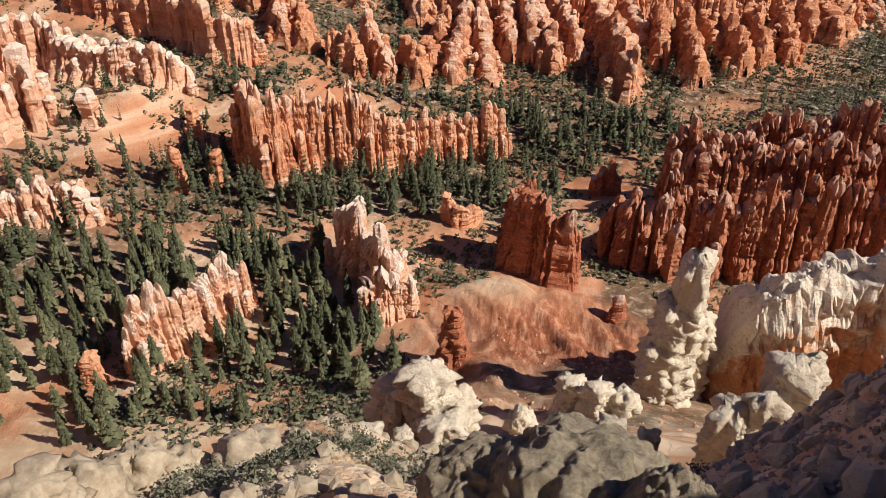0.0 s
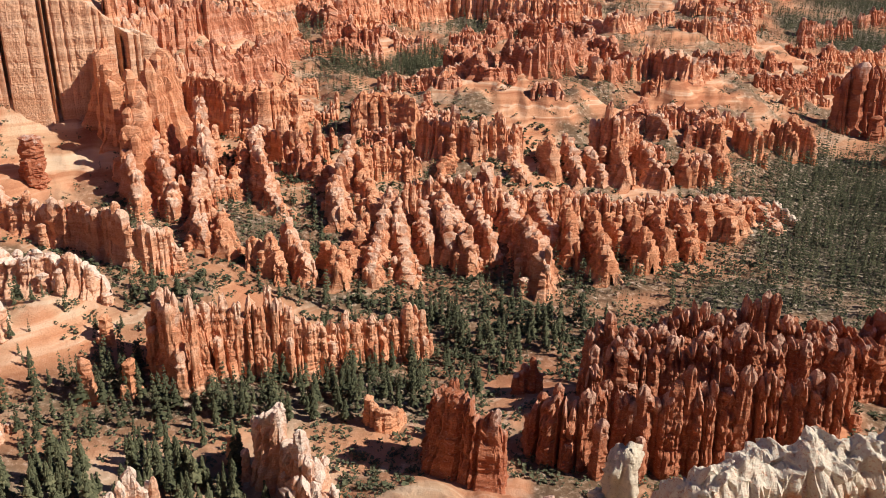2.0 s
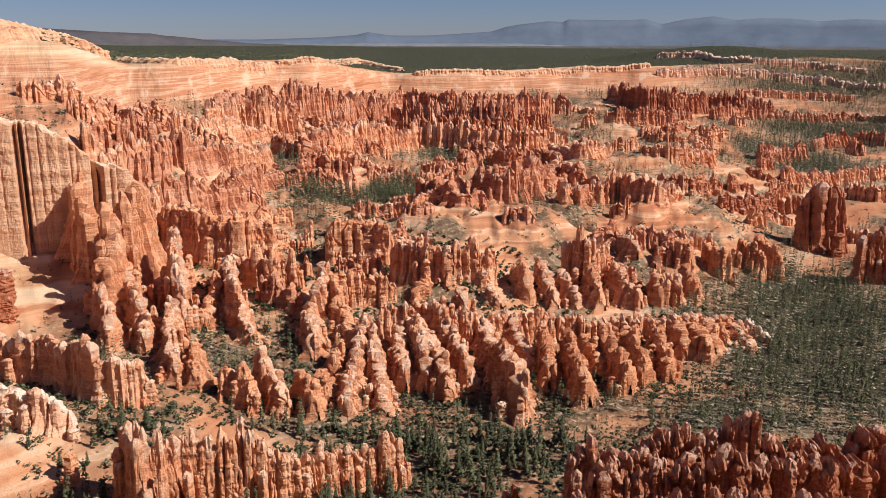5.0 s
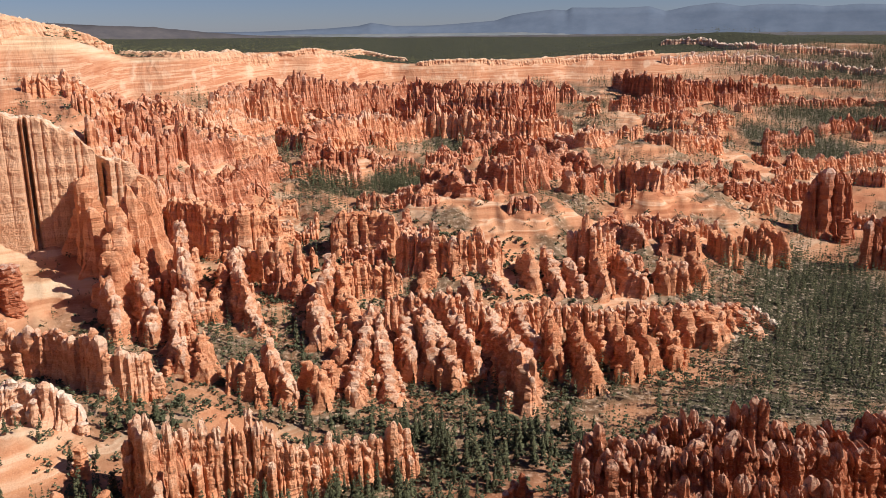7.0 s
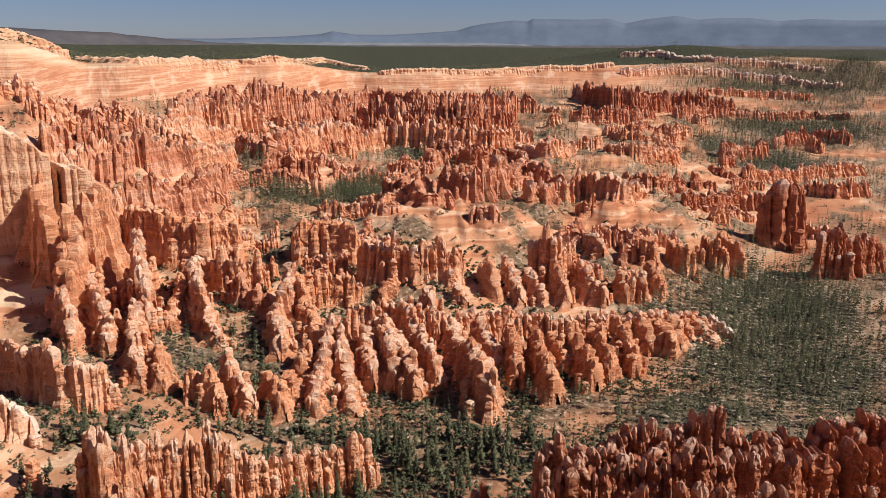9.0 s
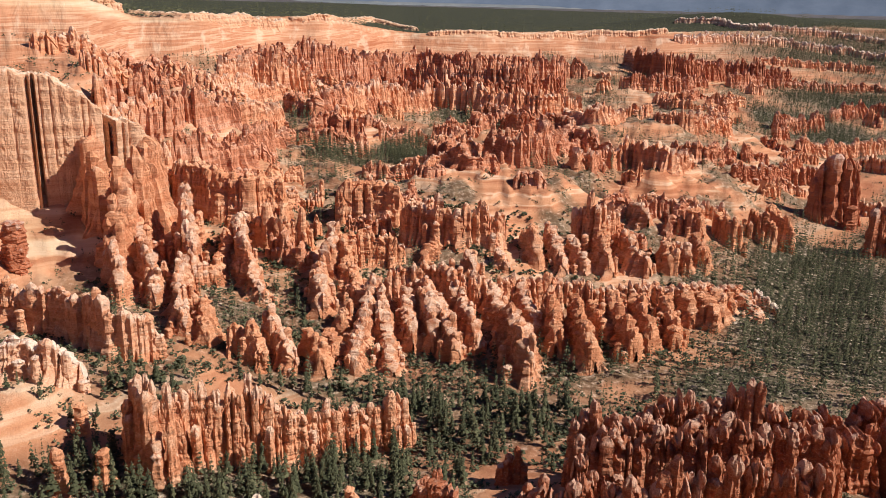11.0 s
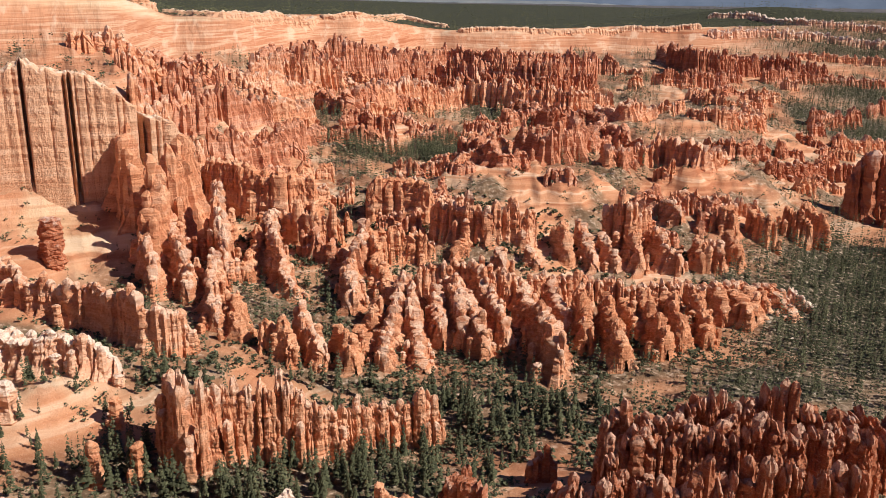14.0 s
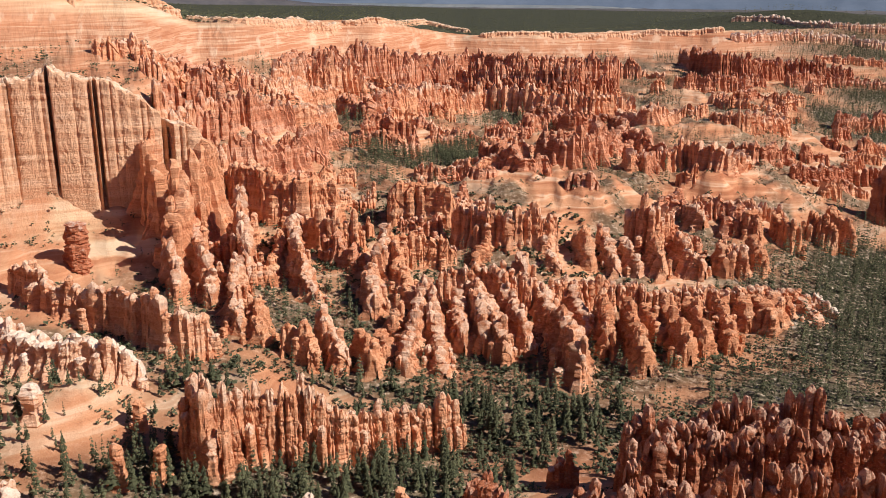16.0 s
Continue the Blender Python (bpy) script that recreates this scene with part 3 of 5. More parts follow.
        w = w * (1 - np.clip((T - 0.8) / 0.2, 0, 1) if plateau else np.sqrt(np.clip(1.3 - np.clip((T - 0.86) / 0.14, 0, 1) ** 2, 0, 1)))
        Z = Z + (np.clip((T - 0.8) / 0.2, 0, 1) * (1.0 + 9.0 * relief * (np.abs(fbm((x + nx * way * w) / 7, (y + ny * way * w) / 7, 4) - 0.46) - 0.08) + 3.5 * (fbm((x + nx * way * w) / 3, (y + ny * way * w) / 3, 3) - 0.44)) if plateau else 0)
        lift = (value_noise(S * 0.5 + way, T * 6) - 0.5) * 0.05 * crest * T
        cols.append(np.stack([x + nx * way * w, y + ny * way * w, Z + lift], -1))
        rise.append(T)
    both = np.concatenate([cols[0], cols[1][::-1]], 0)
    rise = np.concatenate([rise[0], rise[1][::-1]], 0)
    rows = 2 * levels
    pieces = max(1, min(14, round(total / (wide * 2.6))))
    cut = np.linspace(0, n - 1, pieces + 1).astype(int)
    for c0, c1 in zip(cut, cut[1:]):
        n1 = c1 - c0 + 1
        i, j = np.meshgrid(np.arange(rows - 1), np.arange(n1 - 1), indexing="ij")
        faces = np.stack([i * n1 + j, (i + 1) * n1 + j, (i + 1) * n1 + j + 1, i * n1 + j + 1], -1).reshape(-1, 4)
        face = link_mesh("buttress", both[:, c0:c1 + 1].reshape(-1, 3).tolist(), faces.tolist(), WALLS[material], root, False)
        att = face.data.attributes.new("rise", "FLOAT", "POINT")
        att.data.foreach_set("value", rise[:, c0:c1 + 1].ravel().astype(np.float32))
    FOOTPRINTS.append(np.column_stack([x, y, x * 0 + thick * 1.05])[::4])
    # pillars packed along the crest, lower ones stepping down both flanks
    if extra < 0.2:
        return root
    far = detail == "far"
    s = wide * 0.2
    while s < total:
        x, y, h = at(s)
        ahead = Vector(at(min(total, s + 1))[:2]) - Vector(at(max(0, s - 1))[:2])
        side = Vector((-ahead.y, ahead.x)).normalized()
        crown = float(np.interp(s, wall_s, wall_top))
        if rand.random() < min(1.0, extra + (0.1 if far else 0.35)):
            o = rand.uniform(-0.3, 0.3) * thick
            px, py = x + side.x * o, y + side.y * o
            tall = min(h * 1.03, crown * rand.uniform(0.92, 1.1) + rand.random() ** 2 * 0.18 * h)
            girth = max(wide * rand.uniform(0.3, 0.55), min(0.6 * wide, tall * rand.uniform(0.1, 0.15)))
            spire(root, px, py, ground_z(px, py) - 3, girth, tall + 3, rand, detail, material, rand.uniform(0.75, 1.3))
        if rand.random() < (0.4 if far else 0.7) * extra:
            o = rand.choice((-1, 1)) * rand.uniform(0.5, 1.1) * thick
            px, py = x + side.x * o, y + side.y * o
            tall = crown * rand.uniform(0.35, 0.75)
            girth = max(wide * rand.uniform(0.3, 0.5), min(0.6 * wide, tall * rand.uniform(0.13, 0.2)))
            spire(root, px, py, ground_z(px, py) - 3, girth, tall + 3, rand, detail, material, rand.uniform(0.75, 1.3))
        s += wide * rand.uniform(0.4, 1.0) * (1.3 if far else 1.0)
    return root


fin("white-topped limestone wall with an orange fluted face", [(46.6, 169.7, 24.1), (55.3, 171.3, 39.1), (68.0, 173.1, 48.7), (79.2, 174.9, 53.9), (90.3, 178.5, 60.3), (104.7, 182.1, 63.1), (124.0, 184.1, 67.6)], "white_red", 9, 16, "near", rough=0.05, top=0.6, extra=0.1, boxy=3, cleft=0.55, spread=1.1, relief=1.7, plateau=True)
fin("pink and orange hoodoo wall among conifers", [(-129.1, 184.0, 32.7), (-121.8, 196.2, 32.5), (-113.6, 206.9, 25.7), (-108.8, 216.5, 31.8), (-100.4, 226.6, 15.3)], "pink", 5, 6, "near")
fin("small orange rock stump", [(-139.7, 180.1, 12.8)], "orange", 3.5, 3, "near")
fin("jagged pink and orange hoodoo ridge", [(-75.3, 253.0, 27.3), (-66.0, 245.6, 34.9), (-55.4, 235.5, 30.8), (-47.9, 223.2, 23.2), (-57.5, 216.2, 22.7), (-40.4, 220.3, 17.1)], "pink", 5, 7, "near")
fin("small orange spire in the forest", [(-85.6, 254.3, 11.8)], "orange", 2.5, 3, "mid")
fin("free-standing dark red rock pillar", [(-24.3, 187.2, 21.2)], "red", 4.5, 4, "near")
fin("red tower group with pale caps", [(-13.7, 268.0, 30.7), (-3.1, 251.4, 37.8), (6.4, 247.0, 33.1), (13.2, 249.5, 23.8)], "red", 5, 9, "near", rough=0.2)
fin("small orange hoodoo group", [(-40.6, 286.1, 18.4), (-32.1, 283.2, 13.6), (-24.7, 290.1, 11.6)], "orange", 5.2, 4, "mid")
fin("long dark red fluted cliff with pale crumbling tops", [(22.4, 273.0, 23.3), (32.9, 267.9, 30.2), (45.4, 265.1, 34.6), (72.5, 264.8, 40.0), (103.5, 265.0, 44.7), (133.6, 264.0, 52.2)], "massif", 5.5, 10, "near", rough=0.24, top=0.42, boxy=3, spread=1.2, relief=1.5, extra=0.6)
fin("red hoodoo ridge with pale crumbling tops", [(45.5, 291.3, 27.1), (66.0, 293.0, 23.7), (87.9, 291.9, 25.4), (109.9, 292.7, 27.6), (133.8, 293.9, 27.7), (151.8, 296.7, 30.2)], "massif", 5.5, 9, "near", rough=0.24, top=0.4, spread=1.3, relief=1.5, body=1.05, extra=0.6, boxy=3)
fin("dark red jagged hoodoo crest with pale caps", [(48.0, 310.2, 36.8), (58.6, 310.4, 33.8), (70.3, 310.5, 28.4), (89.0, 311.3, 40.3), (100.3, 310.9, 36.1), (111.8, 311.1, 48.3), (120.6, 310.4, 42.4), (129.4, 309.7, 31.4), (147.5, 311.0, 33.3)], "massif", 5.5, 11, "near", rough=0.24, top=0.45, spread=1.3, relief=1.5, body=1.0, extra=0.6, boxy=3)
fin("red spire cluster behind the long cliff", [(52.0, 300.2, 25.9), (60.9, 299.4, 29.4), (75.9, 300.9, 27.2), (85.1, 301.4, 20.1), (101.0, 302.3, 22.6)], "massif", 5.5, 7, "near", rough=0.24, extra=0.6, boxy=3)
fin("dark red cliff running on beyond the towers", [(148.8, 324.3, 27.9), (167.2, 322.1, 32.7), (188.7, 322.7, 35.5), (217.3, 325.5, 36.9)], "red", 6, 13, "near", rough=0.25, top=0.45, boxy=3, relief=1.4)
fin("red hoodoo crest running on beyond the towers", [(156.6, 349.9, 26.2), (178.5, 352.9, 27.5), (206.3, 357.5, 29.5), (236.8, 359.1, 31.5)], "red", 6, 11, "near", rough=0.3, top=0.45, relief=1.3, body=1.1)
fin("small red hoodoo cluster", [(19.6, 317.0, 15.7), (30.5, 318.2, 18.0)], "red", 5.2, 4, "mid")
fin("weathered red rock stump", [(27.1, 223.8, 9.2)], "red", 3, 3, "mid")
fin("pale pink hoodoo wall", [(-220.8, 248.8, 16.8), (-208.2, 251.7, 17.4), (-196.9, 256.5, 18.4), (-183.9, 261.8, 19.1), (-173.5, 256.3, 11.4)], "pink", 5, 7, "near")
fin("long orange hoodoo wall with pale tops", [(-135.0, 320.3, 38.3), (-119.1, 297.8, 46.9), (-112.5, 309.2, 35.2), (-99.2, 316.7, 36.7), (-87.0, 318.7, 39.5), (-70.0, 323.2, 31.9), (-53.8, 334.4, 25.7), (-36.5, 343.2, 22.6), (-27.0, 349.3, 30.1), (-19.2, 352.7, 24.6)], "frosted", 4.6, 7, "near", rough=0.25)
fin("orange spur of crumbling spires", [(-125.4, 305.9, 42.5), (-114.9, 292.1, 22.9)], "frosted", 5.2, 5, "mid")
fin("orange rock knob on a bare slope", [(-159.6, 323.9, 12.8)], "orange", 4, 4, "mid")
fin("orange rock spire on a bare slope", [(-152.2, 287.2, 18.8)], "frosted", 4, 4, "mid")
fin("orange rock spire beside a shrub", [(-137.4, 292.7, 15.6)], "orange", 4, 4, "mid")
fin("pink hoodoo spur on an eroded slope", [(-237.5, 299.5, 41.9), (-244.4, 319.8, 35.0)], "pink", 7.8, 7, "mid")
fin("pink hoodoo spur with a pale head", [(-224.2, 309.6, 35.7), (-239.7, 331.3, 32.9)], "pink", 7.8, 7, "mid")
fin("pink rock tower on a bare slope", [(-201.4, 313.6, 17)], "pink", 5, 5, "mid")
fin("pale fluted wall above a bare slope", [(-288.5, 357.7, 25.7), (-262.5, 359.4, 25.7), (-245.5, 365.4, 26.4), (-227.4, 358.4, 20.0), (-204.9, 354.2, 19.4), (-190.0, 353.2, 20.4), (-178.8, 352.3, 17.1), (-169.7, 352.6, 12.2)], "pink", 7.8, 9, "mid", rough=0.15)
fin("huge buff cliff with vertical slots", [(-366.0, 470.0, 70.0), (-333.9, 501.8, 70.4), (-318.9, 516.6, 69.5), (-299.3, 525.0, 68.3), (-284.1, 533.2, 67.2), (-266.6, 541.7, 66.0), (-253.9, 548.4, 65.0), (-243.0, 556.3, 62.0), (-226.0, 572.0, 58.0), (-212.0, 588.0, 50.0)], "buff", 26, 15, "block", rough=0.06, top=0.8, spread=1.0, boxy=16, extra=0.05, cleft=2.4, relief=0.45, plateau=True)
fin("tall orange buttress beside the great cliff", [(-204.2, 567.1, 53.1), (-202.3, 532.4, 63.6), (-204.7, 508.7, 65.6), (-201.6, 484.7, 47.9), (-196.2, 460.5, 28.2)], "orange", 9, 13.0, "mid", rough=0.24, spread=1.9, top=0.42, extra=0.6, group="hoodoo spurs")
fin("pale-tipped orange spires below the buttress", [(-202.3, 508.5, 23.3), (-189.7, 482.1, 27.5), (-174.0, 453.8, 26.2), (-165.6, 437.7, 14.5)], "frosted", 5.5, 8.0, "mid", rough=0.24, spread=1.9, top=0.42, extra=0.6, group="hoodoo spurs")
fin("pale-headed orange pillar below the buttress", [(-203.9, 470.5, 20.3), (-191.7, 450.1, 29.4), (-184.7, 435.7, 20.7)], "frosted", 5.5, 8.0, "mid", rough=0.24, spread=1.9, top=0.42, extra=0.6, group="hoodoo spurs")
fin("orange wall in the shade of the great cliff", [(-249.6, 546.9, 66.8), (-244.8, 548.7, 56.3), (-222.7, 506.6, 59.9)], "orange", 9, 13.0, "mid", rough=0.24, spread=1.9, top=0.42, extra=0.6, group="hoodoo spurs")
fin("tall orange spire ridge in a shaded gully", [(-174.2, 522.3, 41.1), (-167.1, 500.9, 39.2), (-159.1, 480.5, 31.2), (-150.7, 466.5, 20.3)], "frosted", 5.5, 8.0, "mid", rough=0.24, spread=1.9, top=0.42, extra=0.6, group="hoodoo spurs")
fin("stepped orange spire ridge in a green gully", [(-160.2, 471.1, 23.9), (-154.5, 443.1, 19.6), (-143.0, 411.8, 15.5)], "frosted", 5.5, 8.0, "mid", rough=0.24, spread=1.9, top=0.42, extra=0.6, group="hoodoo spurs")
fin("leaning orange peak on an eroded slope", [(-141.2, 532.5, 29.5), (-135.0, 499.2, 30.4), (-125.9, 479.7, 22.5), (-117.1, 469.1, 13.8), (-110.6, 457.0, 8.4)], "frosted", 5.5, 8.0, "mid", rough=0.24, spread=1.9, top=0.42, extra=0.6, group="hoodoo spurs")
fin("orange shoulder of a leaning peak", [(-141.9, 516.9, 25.9), (-144.0, 487.3, 14.2), (-143.5, 469.7, 10.3)], "orange", 5.5, 8.0, "mid", rough=0.24, spread=1.9, top=0.42, extra=0.6, group="hoodoo spurs")
fin("orange cone of fused spires", [(-138.7, 435.3, 16.0), (-135.1, 418.9, 15.6), (-129.2, 405.7, 12.2)], "orange", 5.5, 8.0, "mid", rough=0.24, spread=1.9, top=0.42, extra=0.6, group="hoodoo spurs")
fin("orange hoodoo cluster among scrub", [(-119.2, 409.4, 16.9), (-111.3, 409.3, 20.2), (-102.6, 402.5, 23.0), (-95.7, 399.5, 15.3)], "orange", 5.5, 8.0, "mid", rough=0.24, spread=1.9, top=0.42, extra=0.6, group="hoodoo spurs")
fin("row of slim orange spires above a pine gully", [(-101.7, 422.7, 31.6), (-93.8, 412.8, 23.5), (-85.4, 405.7, 21.7), (-81.0, 403.5, 15.5)], "frosted", 5.5, 8.0, "mid", rough=0.24, spread=1.9, top=0.42, extra=0.6, group="hoodoo spurs")
fin("orange hoodoos at a gully mouth", [(-79.9, 425.1, 19.3), (-71.7, 407.5, 18.8), (-67.2, 400.7, 15.4)], "orange", 5.5, 8.0, "mid", rough=0.24, spread=1.9, top=0.42, extra=0.6, group="hoodoo spurs")
fin("orange peak with pale lower spires", [(-78.8, 518.6, 30.3), (-78.9, 493.6, 25.1), (-82.4, 479.3, 22.8), (-84.2, 469.5, 17.3)], "frosted", 5.5, 8.0, "mid", rough=0.24, spread=1.9, top=0.42, extra=0.6, group="hoodoo spurs")
fin("pale-tipped spur below an orange peak", [(-84.0, 476.5, 24.4), (-79.4, 463.7, 22.3), (-76.1, 454.1, 13.6)], "frosted", 5.5, 8.0, "mid", rough=0.24, spread=1.9, top=0.42, extra=0.6, group="hoodoo spurs")
fin("orange spur beside a shaded gully", [(-75.1, 515.1, 26.0), (-62.6, 483.3, 14.1), (-57.8, 470.0, 13.7)], "orange", 5.5, 8.0, "mid", rough=0.24, spread=1.9, top=0.42, extra=0.6, group="hoodoo spurs")
fin("long spur of a pyramid of orange spires", [(-47.9, 477.4, 26.2), (-50.1, 464.4, 23.4), (-51.0, 440.1, 23.1), (-53.5, 422.4, 16.8), (-55.0, 409.3, 12.7)], "frosted", 5.5, 8.0, "mid", rough=0.24, spread=1.9, top=0.42, extra=0.6, group="hoodoo spurs")
fin("steep spur of a pyramid of orange spires", [(-45.3, 470.1, 26.1), (-41.2, 446.1, 20.2), (-36.3, 427.3, 13.0), (-32.6, 417.6, 8.8)], "frosted", 5.5, 8.0, "mid", rough=0.24, spread=1.9, top=0.42, extra=0.6, group="hoodoo spurs")
fin("small orange spur above a pine gully", [(-61.9, 453.8, 18.5), (-62.7, 438.9, 15.0)], "orange", 5.5, 8.0, "mid", rough=0.24, spread=1.9, top=0.42, extra=0.6, group="hoodoo spurs")
fin("orange pillar group above a pine gully", [(-70.0, 437.2, 14.9), (-64.1, 420.7, 9.6)], "orange", 5.5, 8.0, "mid", rough=0.24, spread=1.9, top=0.42, extra=0.6, group="hoodoo spurs")
fin("slim orange spur of the great ridge", [(-32.0, 482.1, 19.5), (-27.6, 462.0, 15.6), (-24.8, 443.5, 20.2)], "frosted", 5.5, 8.0, "mid", rough=0.24, spread=1.9, top=0.42, extra=0.6, group="hoodoo spurs")
fin("pale-tipped orange spur of the great ridge", [(-20.9, 477.4, 21.2), (-15.1, 460.2, 22.3), (-13.4, 444.0, 20.1)], "frosted", 5.5, 8.0, "mid", rough=0.24, spread=1.9, top=0.42, extra=0.6, group="hoodoo spurs")
fin("long orange spur with pale broken tips", [(-29.2, 494.2, 20.5), (-18.4, 482.2, 21.4), (-10.6, 468.8, 18.1), (-5.8, 452.7, 24.5), (-1.0, 441.9, 22.9), (3.8, 438.5, 17.8)], "frosted", 5.5, 8.0, "mid", rough=0.24, spread=1.9, top=0.42, extra=0.6, group="hoodoo spurs")
fin("orange spur ending in a rounded buttress", [(-7.7, 495.3, 21.7), (-0.7, 480.1, 21.4), (6.3, 464.3, 19.1), (12.3, 451.1, 17.1), (15.4, 447.7, 11.8)], "frosted", 5.5, 8.0, "mid", rough=0.24, spread=1.9, top=0.42, extra=0.6, group="hoodoo spurs")
fin("great orange buttress standing out of the ridge", [(20.3, 496.9, 15.2), (26.3, 475.6, 18.5), (32.0, 456.3, 25.7), (35.8, 436.1, 29.9), (39.0, 421.8, 30.8), (43.2, 421.4, 23.8)], "frosted", 7, 10.2, "mid", rough=0.24, spread=1.9, top=0.42, extra=0.6, group="hoodoo spurs")
fin("short orange spur with a pale crest", [(41.8, 502.4, 19.2), (45.3, 480.1, 16.1), (48.7, 467.9, 10.6)], "frosted", 5.5, 8.0, "mid", rough=0.24, spread=1.9, top=0.42, extra=0.6, group="hoodoo spurs")
fin("shaded orange spur of the great ridge", [(54.9, 490.0, 26.2), (56.9, 463.0, 26.8), (58.7, 449.5, 20.5)], "orange", 5.5, 8.0, "mid", rough=0.24, spread=1.9, top=0.42, extra=0.6, group="hoodoo spurs")
fin("orange spur with a tower at its foot", [(71.4, 488.5, 26.1), (73.3, 461.9, 25.8), (74.9, 441.7, 26.5), (77.6, 434.5, 20.0)], "orange", 5.5, 8.0, "mid", rough=0.24, spread=1.9, top=0.42, extra=0.6, group="hoodoo spurs")
fin("narrow orange spur of the great ridge", [(83.9, 502.5, 17.7), (87.1, 486.3, 18.2), (89.6, 470.4, 11.3)], "orange", 5.5, 8.0, "mid", rough=0.24, spread=1.9, top=0.42, extra=0.6, group="hoodoo spurs")
fin("long orange spur of the great ridge", [(94.6, 502.9, 23.1), (97.6, 479.4, 25.8), (98.9, 457.7, 22.4), (102.2, 449.3, 17.3)], "orange", 5.5, 8.0, "mid", rough=0.24, spread=1.9, top=0.42, extra=0.6, group="hoodoo spurs")
fin("orange spur with a narrow crest", [(109.4, 502.3, 22.9), (111.9, 478.9, 25.0), (113.2, 457.0, 17.2)], "orange", 5.5, 8.0, "mid", rough=0.24, spread=1.9, top=0.42, extra=0.6, group="hoodoo spurs")
fin("orange spur above a bare talus slope", [(130.9, 509.4, 19.5), (130.5, 488.7, 16.4), (129.5, 464.9, 14.0)], "orange", 5.5, 8.0, "mid", rough=0.24, spread=1.9, top=0.42, extra=0.6, group="hoodoo spurs")
fin("broad orange buttress above talus", [(142.3, 508.8, 20.2), (143.8, 491.8, 18.2)], "orange", 7, 10.2, "mid", rough=0.24, spread=1.9, top=0.42, extra=0.6, group="hoodoo spurs")
fin("orange buttress with a fluted face", [(153.4, 516.9, 15.8), (153.9, 498.3, 19.1), (157.0, 488.8, 13.0)], "orange", 7, 10.2, "mid", rough=0.24, spread=1.9, top=0.42, extra=0.6, group="hoodoo spurs")
fin("rounded orange buttress above talus", [(163.9, 518.8, 17.0), (165.3, 498.2, 15.5)], "orange", 7, 10.2, "mid", rough=0.24, spread=1.9, top=0.42, extra=0.6, group="hoodoo spurs")
fin("small rounded orange buttress", [(176.8, 525.2, 14.2), (178.8, 513.1, 9.4)], "orange", 5.5, 8.0, "mid", rough=0.24, spread=1.9, top=0.42, extra=0.6, group="hoodoo spurs")
fin("orange buttress at the end of the ridge", [(187.8, 529.1, 13.5), (191.4, 516.9, 7.2), (193.9, 508.8, 7.0)], "frosted", 5.5, 8.0, "mid", rough=0.24, spread=1.9, top=0.42, extra=0.6, group="hoodoo spurs")
fin("long jagged orange crest with pale tips", [(-42.6, 487.4, 23.2), (-8.3, 493.0, 24.4), (23.1, 495.4, 18.2), (55.6, 506.0, 20.4), (77.9, 511.9, 17.0), (114.5, 514.4, 16.3), (153.3, 523.5, 13.4), (190.5, 535.1, 10.8)], "frosted", 5.5, 8.0, "mid", rough=0.24, spread=1.9, top=0.42, extra=0.6, group="hoodoo spurs")
fin("orange spur on the upper ridge", [(6.6, 521.8, 19.4), (11.5, 512.6, 17.9)], "frosted", 5.5, 8.0, "mid", rough=0.24, spread=1.9, top=0.42, extra=0.6, group="hoodoo spurs")
fin("orange spur with pale tips on the upper ridge", [(25.3, 534.0, 15.3), (32.3, 525.0, 12.2)], "frosted", 5.5, 8.0, "mid", rough=0.24, spread=1.9, top=0.42, extra=0.6, group="hoodoo spurs")
fin("orange spur on the upper ridge", [(45.9, 571.4, 17.3), (52.2, 552.0, 23.0), (55.8, 539.8, 17.4)], "orange", 5.5, 8.0, "mid", rough=0.24, spread=1.9, top=0.42, extra=0.6, group="hoodoo spurs")
fin("jagged orange spur on the upper ridge", [(62.6, 571.7, 19.6), (66.9, 544.6, 18.7), (72.3, 538.2, 10.5)], "frosted", 5.5, 8.0, "mid", rough=0.24, spread=1.9, top=0.42, extra=0.6, group="hoodoo spurs")
fin("jagged orange spur on the upper ridge", [(78.2, 569.0, 16.9), (82.5, 547.6, 16.6), (83.8, 539.8, 10.4)], "frosted", 5.5, 8.0, "mid", rough=0.24, spread=1.9, top=0.42, extra=0.6, group="hoodoo spurs")
fin("orange spur above the great ridge", [(97.3, 569.5, 24.9), (101.8, 548.0, 20.9), (105.7, 543.6, 12.6)], "orange", 5.5, 8.0, "mid", rough=0.24, spread=1.9, top=0.42, extra=0.6, group="hoodoo spurs")
fin("broad orange spur above the great ridge", [(115.7, 578.9, 23.5), (119.3, 555.4, 19.8), (128.6, 544.2, 16.4)], "frosted", 5.5, 8.0, "mid", rough=0.24, spread=1.9, top=0.42, extra=0.6, group="hoodoo spurs")
fin("orange buttress above the great ridge", [(144.1, 579.6, 17.4), (145.2, 549.6, 19.7)], "orange", 5.5, 8.0, "mid", rough=0.24, spread=1.9, top=0.42, extra=0.6, group="hoodoo spurs")
fin("orange buttress above the great ridge", [(154.2, 571.4, 21.1), (157.8, 553.8, 21.1)], "frosted", 5.5, 8.0, "mid", rough=0.24, spread=1.9, top=0.42, extra=0.6, group="hoodoo spurs")
fin("twin orange towers above the valley", [(171.4, 594.5, 18.9), (170.9, 567.4, 18.4), (175.4, 566.1, 14.1)], "orange", 5.5, 8.0, "mid", rough=0.24, spread=1.9, top=0.42, extra=0.6, group="hoodoo spurs")
